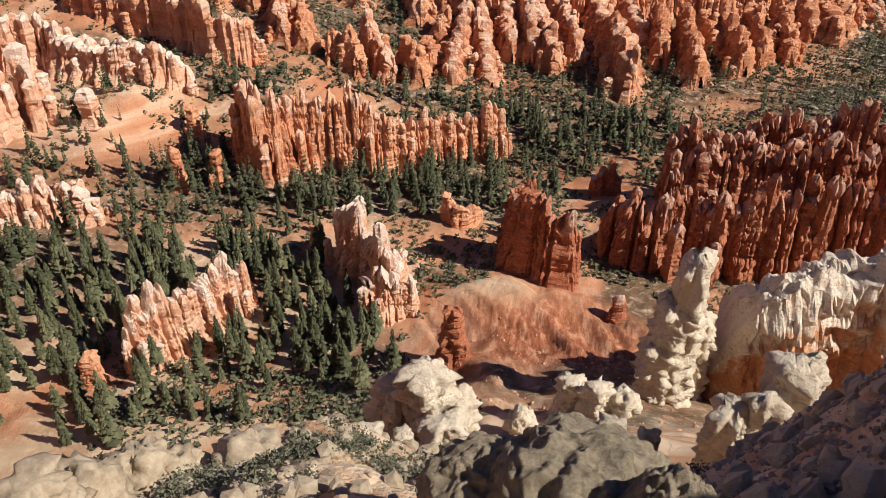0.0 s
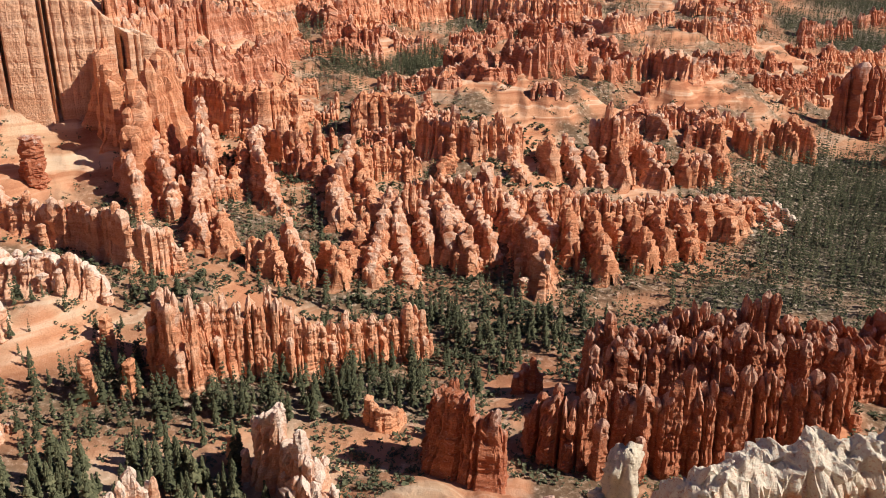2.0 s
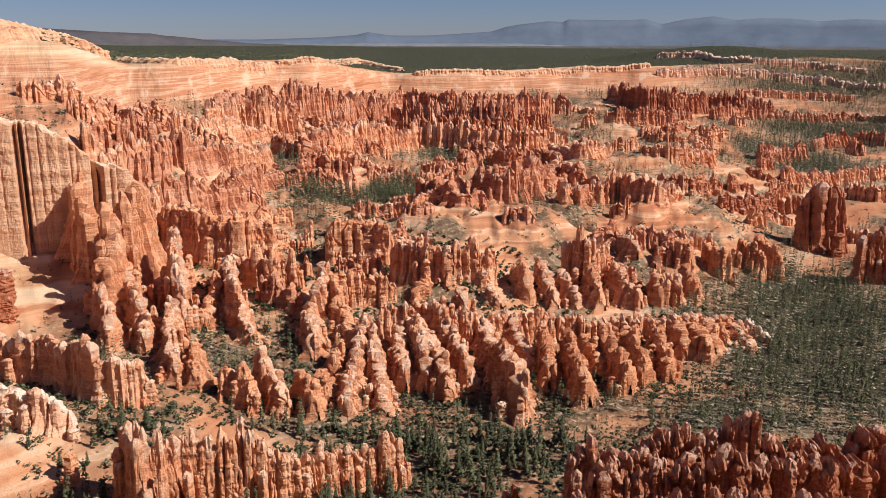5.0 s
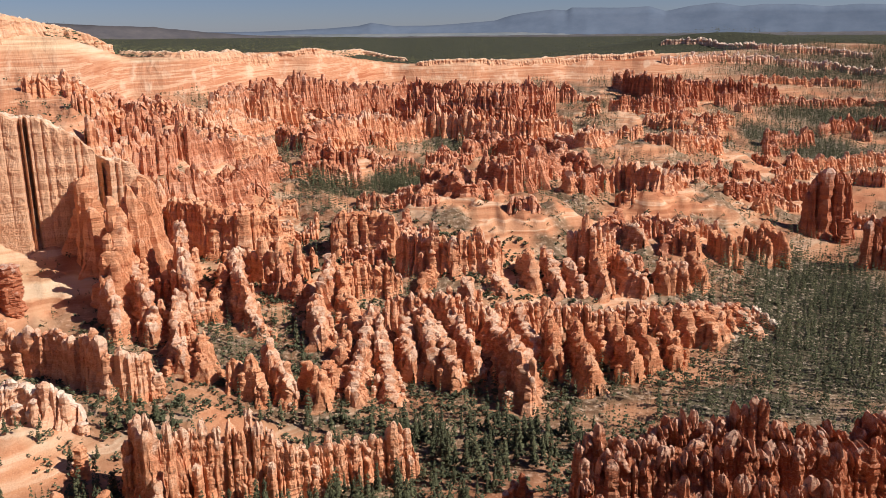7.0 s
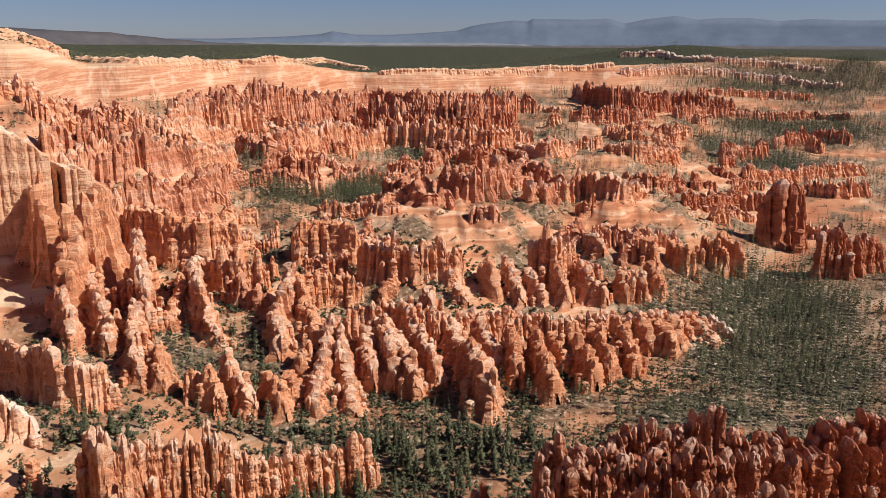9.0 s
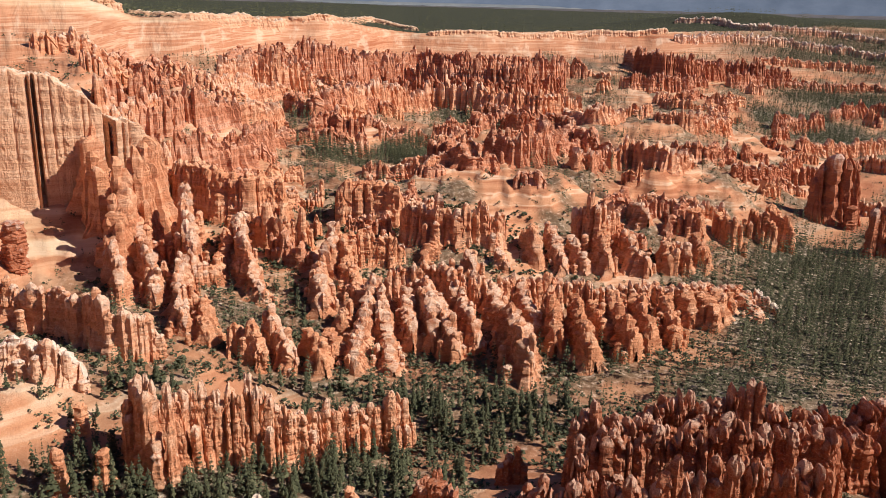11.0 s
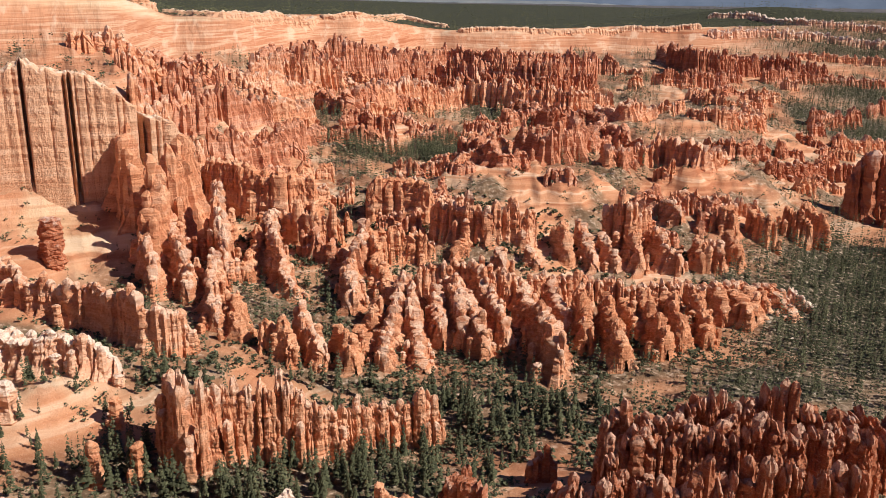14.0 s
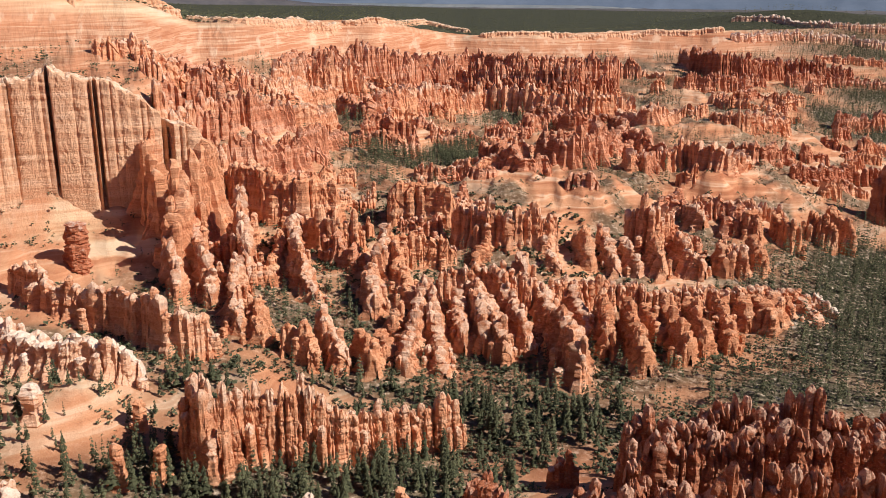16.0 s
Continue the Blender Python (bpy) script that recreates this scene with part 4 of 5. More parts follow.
fin("orange hoodoos on the upper slope", [(129.5, 632.8, 18.8), (138.0, 610.2, 19.1)], "frosted", 5.5, 8.0, "mid", rough=0.24, spread=1.9, top=0.42, extra=0.6, group="hoodoo spurs")
fin("orange buttress on the upper slope", [(168.9, 623.0, 17.5), (178.6, 603.0, 21.4)], "orange", 5.5, 8.0, "mid", rough=0.24, spread=1.9, top=0.42, extra=0.6, group="hoodoo spurs")
fin("red-orange buttress above the woods", [(193.6, 626.9, 19.5), (204.2, 612.8, 24.8), (212.9, 616.5, 17.3)], "orange", 5.5, 8.0, "mid", rough=0.24, spread=1.9, top=0.42, extra=0.6, group="hoodoo spurs")
fin("red-orange buttress above the woods", [(229.2, 654.0, 28.5), (245.5, 637.0, 27.9)], "orange", 5.5, 8.0, "mid", rough=0.24, spread=1.9, top=0.42, extra=0.6, group="hoodoo spurs")
fin("red-orange buttress above the woods", [(250.6, 675.2, 30.8), (263.7, 646.8, 29.2)], "orange", 5.5, 8.0, "mid", rough=0.24, spread=1.9, top=0.42, extra=0.6, group="hoodoo spurs")
fin("low pale pink knobs at the ridge end", [(196.8, 536.8, 14.9), (202.9, 532.1, 10.9), (210.7, 525.1, 8.5)], "pink", 3.6, 4.2, "mid", rough=0.4, spread=1.8, extra=0.6, group="hoodoo spurs")
fin("small red spires beside the long cliff", [(155.8, 387.7, 14.5), (157.4, 384.4, 13.4)], "red", 3.6, 4.2, "mid", rough=0.4, spread=1.8, extra=0.6, group="hoodoo spurs")
fin("squat red rock tower on a pale slope", [(-257.4, 466.0, 27)], "red", 7, 7, "block")
fin("row of orange hoodoos with pale tops", [(-280.1, 431.9, 16.5), (-264.6, 427.7, 22.2), (-243.8, 412.7, 19.8), (-223.5, 408.9, 24.6), (-204.8, 402.3, 28.8), (-186.6, 395.3, 31.6), (-170.2, 384.3, 31.0), (-159.8, 387.7, 28.3), (-147.1, 392.0, 21.0)], "frosted", 7.8, 6, "mid", rough=0.22)
fin("banded orange cliff with a flat top", [(-200.1, 567.7, 41.0), (-165.9, 560.0, 36.8), (-140.2, 553.1, 33.9), (-117.1, 564.5, 32.2)], "orange", 9, 9, "mid", rough=0.12, top=0.5, boxy=4, plateau=True)
fin("row of slender orange hoodoos", [(-135.3, 531.2, 25.8), (-110.5, 521.4, 31.0), (-95.2, 529.8, 25.4)], "orange", 6.5, 6, "mid")
fin("orange fluted wall on an eroded slope", [(-86.5, 573.1, 31.7), (-65.0, 578.0, 31.3), (-38.6, 573.8, 28.3)], "orange", 9.1, 7, "mid", rough=0.12, top=0.5, boxy=4, plateau=True)
fin("red-orange hoodoo row on an eroded slope", [(-73.1, 519.1, 22.9), (-55.1, 522.8, 24.3), (-36.7, 523.3, 22.7)], "orange", 6.5, 6, "mid")
fin("row of orange hoodoos with pale crowns", [(-39.4, 558.5, 35.2), (-15.7, 546.3, 35.5), (1.3, 542.9, 35.1), (31.9, 555.2, 34.9)], "frosted", 7.8, 7, "mid")
fin("weathered orange hoodoos among scrub", [(80.9, 584.9, 36.3), (97.7, 578.1, 36.2), (118.4, 596.2, 29.0)], "frosted", 7.2, 7, "mid")
fin("red towers on a ridge", [(260.7, 808.1, 14.0), (298.6, 837.8, 17.7), (342.2, 881.8, 21.4), (379.5, 889.2, 24.5)], "red", 8, 9, "mid")
fin("massive red rock tower", [(317.8, 751.5, 49.7), (338.3, 750.7, 67.3), (361.7, 756.5, 57.7)], "red", 14, 16, "mid", rough=0.12, top=0.5, boxy=4.5)
fin("red hoodoo ridge above the forest", [(331.3, 667.4, 56.6), (362.7, 674.7, 40.4), (394.8, 682.4, 33.8)], "red", 9, 11, "mid")
fin("far fluted red cliff", [(-239.3, 1027.7, 38.4), (-191.4, 1068.9, 48.7), (-142.7, 1136.9, 52.6), (-90.1, 1244.8, 55.2), (-32.3, 1237.1, 59.3), (24.5, 1238.8, 56.8), (80.7, 1236.5, 59.1), (157.6, 1314.6, 54.5)], "rust", 8, 11, "far", rough=0.4, group="far hoodoo rows")
fin("far row of red hoodoos with pale bases", [(-132.6, 909.0, 33.9), (-88.2, 1032.6, 38.1), (-35.7, 1106.3, 40.9), (29.4, 1087.3, 37.9), (100.1, 1082.9, 36.3), (159.6, 1132.9, 30.5)], "frosted", 8, 11, "far", rough=0.4, group="far hoodoo rows")
fin("far hoodoo row on a bare slope", [(13.4, 912.3, 27.4), (53.8, 994.3, 28.0), (89.5, 993.0, 24.7)], "rust", 8, 11, "far", rough=0.4, group="far hoodoo rows")
fin("far hoodoo row on a bare slope", [(119.5, 978.1, 26.2), (145.6, 921.9, 24.7), (191.3, 1025.2, 21.2)], "frosted", 8, 11, "far", rough=0.4, group="far hoodoo rows")
fin("far red hoodoo row below the rim", [(298.1, 1591.4, 33.1), (331.2, 1487.7, 37.1), (367.6, 1482.5, 30.6), (459.5, 1543.6, 29.2), (502.4, 1541.9, 26.1)], "rust", 8, 11, "far", rough=0.4, group="far hoodoo rows")
fin("far red hoodoo row", [(441.0, 1444.3, 30.4), (509.8, 1488.8, 27.8), (557.0, 1503.4, 27.1)], "rust", 8, 11, "far", rough=0.4, group="far hoodoo rows")
fin("far hoodoo row across the valley", [(215.2, 868.5, 23.4), (249.5, 861.3, 20.4), (291.4, 895.3, 22.9)], "rust", 8, 11, "far", rough=0.4, group="far hoodoo rows")
fin("far hoodoo row across the valley", [(211.1, 940.0, 14.0), (249.5, 933.9, 25.3), (327.2, 1039.3, 26.6)], "frosted", 8, 11, "far", rough=0.4, group="far hoodoo rows")
fin("far hoodoo row across the valley", [(430.2, 1170.2, 31.5), (524.6, 1240.4, 29.2)], "rust", 8, 11, "far", rough=0.4, group="far hoodoo rows")
fin("orange hoodoo row on a knoll", [(25.8, 794.3, 32.8), (45.0, 717.9, 36.3), (71.5, 748.5, 42.8), (108.9, 879.8, 23.0), (137.0, 837.3, 20.0)], "rust", 8, 11, "far", rough=0.4, group="far hoodoo rows")
fin("orange hoodoo row on a knoll", [(98.9, 729.3, 19.4), (130.6, 776.7, 18.4), (155.9, 777.0, 29.1), (171.2, 766.4, 28.7), (188.0, 753.7, 21.9), (226.1, 822.6, 19.0)], "frosted", 8, 11, "far", rough=0.4, group="far hoodoo rows")
fin("orange hoodoo row above a bare mound", [(-29.6, 720.9, 30.1), (-7.6, 708.1, 31.3), (11.1, 683.6, 18.3), (32.0, 689.5, 14.5)], "rust", 8, 11, "far", rough=0.4, group="far hoodoo rows")
fin("far hoodoo row beside the great cliff", [(-258.0, 603.4, 21.4), (-240.7, 619.8, 31.8), (-217.3, 626.9, 34.7)], "rust", 8, 11, "far", rough=0.4, group="far hoodoo rows")
fin("far banded orange cliff", [(-213.6, 611.8, 28.4), (-195.8, 624.0, 27.6), (-174.8, 661.4, 25.3), (-155.8, 748.7, 17.7), (-85.3, 783.3, 25.7)], "rust", 8, 11, "far", rough=0.4, group="far hoodoo rows")
fin("far red hoodoo row", [(-247.8, 871.7, 32.1), (-230.3, 932.4, 45.1), (-196.5, 952.5, 47.7), (-171.7, 975.7, 45.5)], "frosted", 8, 11, "far", rough=0.4, group="far hoodoo rows")
fin("far red hoodoo row with white tops", [(-221.8, 670.1, 18.8), (-208.9, 688.9, 19.3), (-191.8, 731.4, 22.7), (-172.5, 818.5, 24.6)], "frosted", 8, 11, "far", rough=0.4, group="far hoodoo rows")
fin("far red hoodoo row", [(-182.2, 866.1, 29.9), (-139.9, 841.8, 29.0), (-123.2, 907.8, 27.5)], "rust", 8, 11, "far", rough=0.4, group="far hoodoo rows")
fin("far pale hoodoo row", [(-250.3, 579.4, 34.0), (-238.6, 597.1, 31.3), (-211.2, 610.2, 23.4)], "frosted", 8, 11, "far", rough=0.4, group="far hoodoo rows")
fin("pale cliff on the far ridge", [(519.4, 2179.8, 14.0), (610.1, 2150.8, 17.5), (694.2, 1987.7, 19.5), (823.3, 1983.5, 20.0), (927.4, 1928.3, 15.0)], "pink", 8, 11, "far", rough=0.4, group="far hoodoo rows")
fin("pale cliff along the plateau edge", [(-433.1, 1138.2, 6.7), (-337.1, 1068.4, 5.4), (-304.9, 1218.0, 6.2), (-274.4, 1340.1, 4.7)], "buff", 8, 11, "far", rough=0.06, plateau=True, top=0.6, extra=0.2, group="far hoodoo rows")
fin("pale cliff along the plateau edge", [(-268.1, 1352.9, 4.9), (-222.2, 1397.9, 5.9), (-214.8, 2008.9, 9.0), (-104.5, 1904.0, 7.3)], "buff", 8, 11, "far", rough=0.06, plateau=True, top=0.6, extra=0.2, group="far hoodoo rows")
fin("pale cliff along the plateau edge", [(-70.4, 1684.0, 6.1), (73.7, 1707.7, 6.5), (257.5, 1825.0, 8.1), (430.0, 1851.3, 8.2)], "buff", 8, 11, "far", rough=0.06, plateau=True, top=0.6, extra=0.2, group="far hoodoo rows")
fin("cream cliff below the plateau edge", [(-425.9, 796.0, 16.9), (-426.8, 838.3, 16.6), (-425.4, 880.5, 16.6), (-415.7, 934.1, 11.2), (-401.7, 1020.7, 7.8)], "buff", 8, 11, "far", rough=0.06, plateau=True, top=0.6, extra=0.2, group="far hoodoo rows")
fin("far orange hoodoo row", [(41.6, 651.0, 13.2), (67.2, 644.3, 13.0)], "rust", 8, 11, "far", rough=0.4, group="far hoodoo rows")
fin("far hoodoo row across the valley", [(412.3, 1581.4, 20.0), (499.0, 1590.3, 23.8), (558.7, 1548.7, 24.2)], "frosted", 8, 11, "far", rough=0.4, group="far hoodoo rows")
fin("far hoodoo row across the valley", [(561.5, 1526.6, 17.2), (643.9, 1528.9, 19.8), (734.5, 1549.7, 16.9), (778.9, 1496.4, 17.1)], "rust", 8, 11, "far", rough=0.4, group="far hoodoo rows")
fin("far pale-tipped hoodoo row below the ridge", [(568.2, 1708.4, 17.6), (696.5, 1717.8, 20.0), (799.1, 1694.1, 18.5)], "frosted", 8, 11, "far", rough=0.4, group="far hoodoo rows")
fin("far hoodoo row beside the valley woods", [(554.7, 1307.2, 26.9), (645.9, 1353.7, 27.8), (694.6, 1325.4, 26.1)], "rust", 8, 11, "far", rough=0.4, group="far hoodoo rows")
fin("pale-tipped hoodoo row beside the valley woods", [(409.6, 1038.2, 20.7), (492.9, 1081.8, 24.7), (558.5, 1112.1, 23.9), (611.3, 1127.2, 21.9)], "frosted", 8, 11, "far", rough=0.4, group="far hoodoo rows")
fin("far hoodoo row below the rim", [(239.3, 1309.4, 29.1), (290.7, 1304.9, 30.7), (346.4, 1319.0, 29.2)], "rust", 8, 11, "far", rough=0.4, group="far hoodoo rows")
fin("hoodoo row beyond the valley woods", [(467.7, 993.1, 21.7), (497.9, 972.3, 23.1), (541.8, 980.9, 23.4)], "frosted", 8, 11, "far", rough=0.4, group="far hoodoo rows")
fin("second tier of pale cliffs on the far ridge", [(431.5, 1802.7, 19.8), (570.8, 1874.0, 21.6), (697.4, 1882.6, 22.5), (809.7, 1854.7, 20.0), (898.3, 1786.7, 17.7)], "pink", 8, 11, "far", rough=0.4, group="far hoodoo rows")
fin("far fluted red cliff under the rim", [(-253.7, 914.5, 27.5), (-240.3, 1088.6, 37.3), (-175.5, 1185.6, 40.3), (-78.6, 1416.9, 44.0), (14.7, 1389.7, 36.0), (109.0, 1423.2, 40.4), (202.5, 1418.6, 35.8)], "rust", 9, 10.8, "far", rough=0.3, extra=0.55, group="far hoodoo rows")
fin("far row of dark red hoodoos", [(-114.3, 1193.8, 39.0), (-19.2, 1200.7, 39.4), (77.3, 1211.0, 31.7), (147.2, 1259.1, 33.0)], "red", 9, 10.8, "far", rough=0.3, extra=0.55, group="far hoodoo rows")
fin("far red hoodoo tier with pale tips", [(-237.0, 785.6, 20.3), (-215.2, 842.5, 22.2), (-194.2, 928.9, 21.4)], "frosted", 6.5, 7.8, "far", rough=0.3, extra=0.55, group="far hoodoo rows")
fin("red hoodoo cluster under the banded slope", [(-255.5, 650.6, 28.9), (-241.0, 663.9, 31.7), (-228.7, 666.3, 30.5)], "rust", 6.5, 7.8, "far", rough=0.3, extra=0.55, group="far hoodoo rows")
fin("red hoodoo tier with pale feet", [(-247.6, 582.1, 18.4), (-237.0, 620.1, 22.6), (-222.5, 645.0, 23.6)], "frosted", 6.5, 7.8, "far", rough=0.3, extra=0.55, group="far hoodoo rows")
fin("red hoodoo tier above a banded cliff", [(-227.9, 636.0, 29.6), (-206.2, 662.1, 29.6), (-188.2, 711.9, 25.9)], "rust", 6.5, 7.8, "far", rough=0.3, extra=0.55, group="far hoodoo rows")
fin("far purple-red hoodoo wall below the rim", [(297.8, 1500.3, 48.1), (328.1, 1435.8, 53.6), (366.7, 1437.3, 46.0), (452.7, 1503.3, 40.6)], "red", 9, 10.8, "far", rough=0.3, extra=0.55, group="far hoodoo rows")
fin("far purple-red hoodoo wall", [(465.1, 1511.3, 44.1), (527.8, 1518.1, 36.5), (585.3, 1536.7, 29.6)], "red", 9, 10.8, "far", rough=0.3, extra=0.55, group="far hoodoo rows")
fin("dark red hoodoo row beside the woods", [(21.9, 1057.2, 24.3), (59.2, 918.4, 27.5), (105.9, 951.8, 17.8), (120.2, 891.5, 12.6)], "red", 9, 10.8, "far", rough=0.3, extra=0.55, group="far hoodoo rows")
fin("orange hoodoo wall above a bare slope", [(29.9, 789.5, 23.8), (64.4, 756.0, 22.9), (117.4, 845.2, 15.9), (148.5, 827.9, 16.6)], "rust", 6.5, 7.8, "far", rough=0.3, extra=0.55, group="far hoodoo rows")
fin("orange hoodoos on a bare knoll", [(112.1, 731.7, 19.9), (145.6, 809.2, 17.6), (166.8, 807.2, 20.2), (188.3, 805.3, 14.7)], "rust", 6.5, 7.8, "far", rough=0.3, extra=0.55, group="far hoodoo rows")
fin("orange hoodoo row below the banded slope", [(-311.4, 765.5, 19.1), (-272.8, 756.5, 18.8), (-243.5, 791.2, 20.0)], "rust", 8, 11, "far", rough=0.4, group="far hoodoo rows")
fin("orange hoodoo row below the banded slope", [(-328.9, 684.0, 19.6), (-307.7, 697.3, 20.5), (-288.0, 728.7, 21.6)], "frosted", 8, 11, "far", rough=0.4, group="far hoodoo rows")


def tower(parent, x, y, rad, tall, r, material):
    """A bedded, deeply furrowed limestone pillar standing into the slope."""
    verts, faces = column(r, 40, 56, taper=0.88, ledge=0.4, grooves=0.5, head=0.0)
    off = Vector((x, y, rad))
    z0 = ground_z(x, y) - 0.15 * tall
    done = []
    for vx, vy, vz in verts:
        p = Vector((vx * rad, vy * rad, vz * tall * 1.15))
        swell = 1 + 0.28 * noise.noise(p * 0.3 + off) + 0.24 * noise.noise(p * 0.8 + off) + 0.06 * noise.noise(p * 2.1 + off) - 0.5 * max(0.0, 0.12 - abs(noise.noise(p * 0.5 + off * 2)))
        done.append((x + p.x * swell, y + p.y * swell, z0 + p.z))
    return link_mesh("pillar", done, faces, material, parent)


def crag(label, lumps, material, name="crag", flutes=0.0, detail=4, seed=0, squat=1.0, amp=1.0):
    """A lumpy outcrop: each lump is (x, y, radius, height above the ground)."""
    root = tagged(new(name), label, "rock", "rock outcrops")
    r = random.Random(seed)
    piled = []
    for x, y, rad, tall in lumps:
        if tall > 2.6 * rad:
            tower(root, x, y, rad, tall, r, material)
            continue
        z0, n = ground_z(x, y), max(1, math.ceil(tall / (3.0 * rad)))
        for k in range(n):
            q = rad * (1.15 - 0.4 * k / n) * r.uniform(0.85, 1.1)
            piled.append((x + r.uniform(-0.3, 0.3) * rad, y + r.uniform(-0.3, 0.3) * rad, z0 - 0.4 * rad * (k == 0) + tall * (k + 0.5) / n, q, tall / n * (0.55 if k == n - 1 else 0.85) + 0.2 * rad * (k == 0)))
    for k, (x, y, zm, rad, half) in enumerate(piled):
        bm = bmesh.new()
        bmesh.ops.create_icosphere(bm, subdivisions=detail, radius=1)
        off = Vector((seed * 13.7 + k * 5.1, seed * 3.3, k * 7.7))
        for v in bm.verts:
            p = v.co.copy()
            d = 0.32 * noise.noise(p * 1.2 + off) + 0.22 * noise.noise(p * 2.6 + off) + 0.16 * noise.noise(p * 5.5 + off) + 0.08 * noise.noise(p * 12 + off)
            d -= 1.6 * max(0.0, 0.1 - abs(noise.noise(p * 1.7 + off * 2))) + 0.8 * max(0.0, 0.1 - abs(noise.noise(p * 4.1 + off * 3)))
            if flutes:
                d -= flutes * (abs(noise.noise(Vector((p.x * 3, p.y * 3, p.z * 0.7)) + off)) * 0.8 + 0.9 * max(0.0, 0.16 - abs(noise.noise(Vector((p.x * 4.5, p.y * 4.5, p.z * 1.1)) + off * 2))))
            d += 0.03 * math.sin(p.z * 13 + 3 * noise.noise(p * 2 + off))
            v.co = p * (1 + d * amp)
        me = bpy.data.meshes.new("lump")
        bm.transform(Matrix.Translation((x, y, zm)) @ Matrix.Diagonal((rad, rad, half * squat, 1)))
        bm.to_mesh(me)
        bm.free()
        me.materials.append(material)
        me.polygons.foreach_set("use_smooth", [True] * len(me.polygons))
        ob = new("lump", me)
        ob.parent = root
    return root


crag("pale white limestone crag above the forest edge", [(-20.5, 120.3, 6.1, 29.7), (-28.5, 122.7, 4.6, 27.0), (-13.7, 119.2, 3.5, 19.8), (-15.6, 110.9, 4.8, 18.1)], WHITE, "limestone_crag", seed=1, flutes=0.1)
crag("tall white limestone tower with a knobbly head", [(34.3, 164.5, 6.5, 31.3), (36.3, 166.1, 5.0, 46.4), (41.3, 170.1, 4.5, 28.5), (30.8, 162.1, 4.6, 19.0)], WHITE, "limestone_tower", seed=2, flutes=0.15)
crag("white limestone knobs beside the gravel slope", [(22.5, 70.5, 2.8, 19.6), (25.8, 71.5, 2.8, 22.2), (29.2, 74.5, 3.4, 26.8), (32.2, 77.6, 2.5, 27.5), (25.6, 67.3, 2.4, 13.0)], WHITE, "limestone_hoodoos", seed=3, flutes=0.15)
crag("low pale limestone outcrop", [(9.3, 144.9, 3.7, 12.7), (14.8, 140.1, 3.5, 10.5), (21.2, 141.2, 3.5, 8.2)], WHITE, "limestone_outcrop", seed=4, flutes=0.15)
crag("pale limestone lumps at the cliff edge", [(-18.3, 48.7, 1.2, 6.5), (-16.6, 49.3, 1.4, 7.5), (-13.9, 50.1, 1.8, 6.4), (-11.1, 50.8, 1.0, 7.0), (-11.9, 48.6, 1.6, 3.4)], WHITE, "limestone_lumps", seed=5)
crag("big brown conglomerate boulder on the cliff edge", [(-1.4, 16.9, 2.0, 3.0)], GREY_STONE, "boulder", seed=6, flutes=0.7, detail=6, amp=0.3)
crag("domed brown conglomerate boulder with furrows", [(2.3, 15.8, 3.0, 4.3), (3.8, 14.5, 1.5, 3.9)], GREY_STONE, "boulder", seed=7, flutes=0.7, detail=6, amp=0.3)
crag("tan layered boulder among shrubs", [(-17.0, 31.8, 2.6, 2.5)], TAN_STONE, "boulder", seed=8, flutes=0.3)
crag("broken pale rock ledge at the cliff edge", [(-22.2, 25.7, 2.4, 5.4), (-21.2, 29.1, 1.6, 4.1), (-19.8, 30.1, 1.4, 2.9), (-22.6, 22.7, 2.0, 5.8)], TAN_STONE, "rock_ledge", seed=9)
crag("crumbling pale rocks on the dome", [(2.3, 29.9, 0.9, 4.5), (4.2, 29.7, 1.0, 5.4), (5.9, 29.4, 0.8, 4.9), (-0.0, 34.0, 0.7, 2.5)], WHITE, "rock_crumbs", seed=10)
crag("pale boulder on red earth", [(-2.0, 133.7, 2.9, 7.4)], WHITE, "boulder", seed=12)


def short_rows():
    """Lesser rows of spires filling the slopes between the great walls."""
    r = random.Random(77)
    made = 0
    while made < ROWS:
        az, dist = (r.uniform(-26, 26), r.uniform(600, 1500)) if r.random() < 0.85 else (r.uniform(-22, 4), r.uniform(520, 660))
        x, y = dist * math.sin(radians(az)), dist * math.cos(radians(az))
        z = ground_z(x, y)
        if z < 13 or dist > float(rim_at(az)) - 170 or float(woods_at(x, y)[0]) > 0.25:
            continue
        if az < -7 and dist < 950 and r.random() < 0.6:
            continue
        if any(math.hypot(x - bx, (y - by) * 0.7) < br for bx, by, br in BARE):
            continue
        turn = radians(r.gauss(18, 28))
        half = r.uniform(9, 26)
        big = r.uniform(0.6, 1.0) * (1 + dist / 2500)
        line = []
        for k in (-1, 0, 1):
            px, py = x + math.cos(turn) * half * k, y + math.sin(turn) * half * k + r.uniform(-4, 4)
            line.append((px, py, big * r.uniform(9, 21)))
        fin("short row of weathered orange spires" if made % 2 else "short row of orange spires with pale tips", line, ("rust", "orange", "rust", "frosted")[made % 4], 4.6 * big + 0.3, 7 * big, "mid" if dist < 620 else "far", rough=0.5, extra=0.5, group="short hoodoo rows")
        made += 1


ROWS = 230
BARE = (
    (50, 633, 70),
    (-290, 502, 60),
    (-253, 504, 55),
    (228, 904, 80),
    (87, 732, 50),
    (232, 730, 60),
    (-254, 538, 60),
    (-186, 324, 60),
    (-19, 222, 60),
    (-175, 331, 50),
)
short_rows()


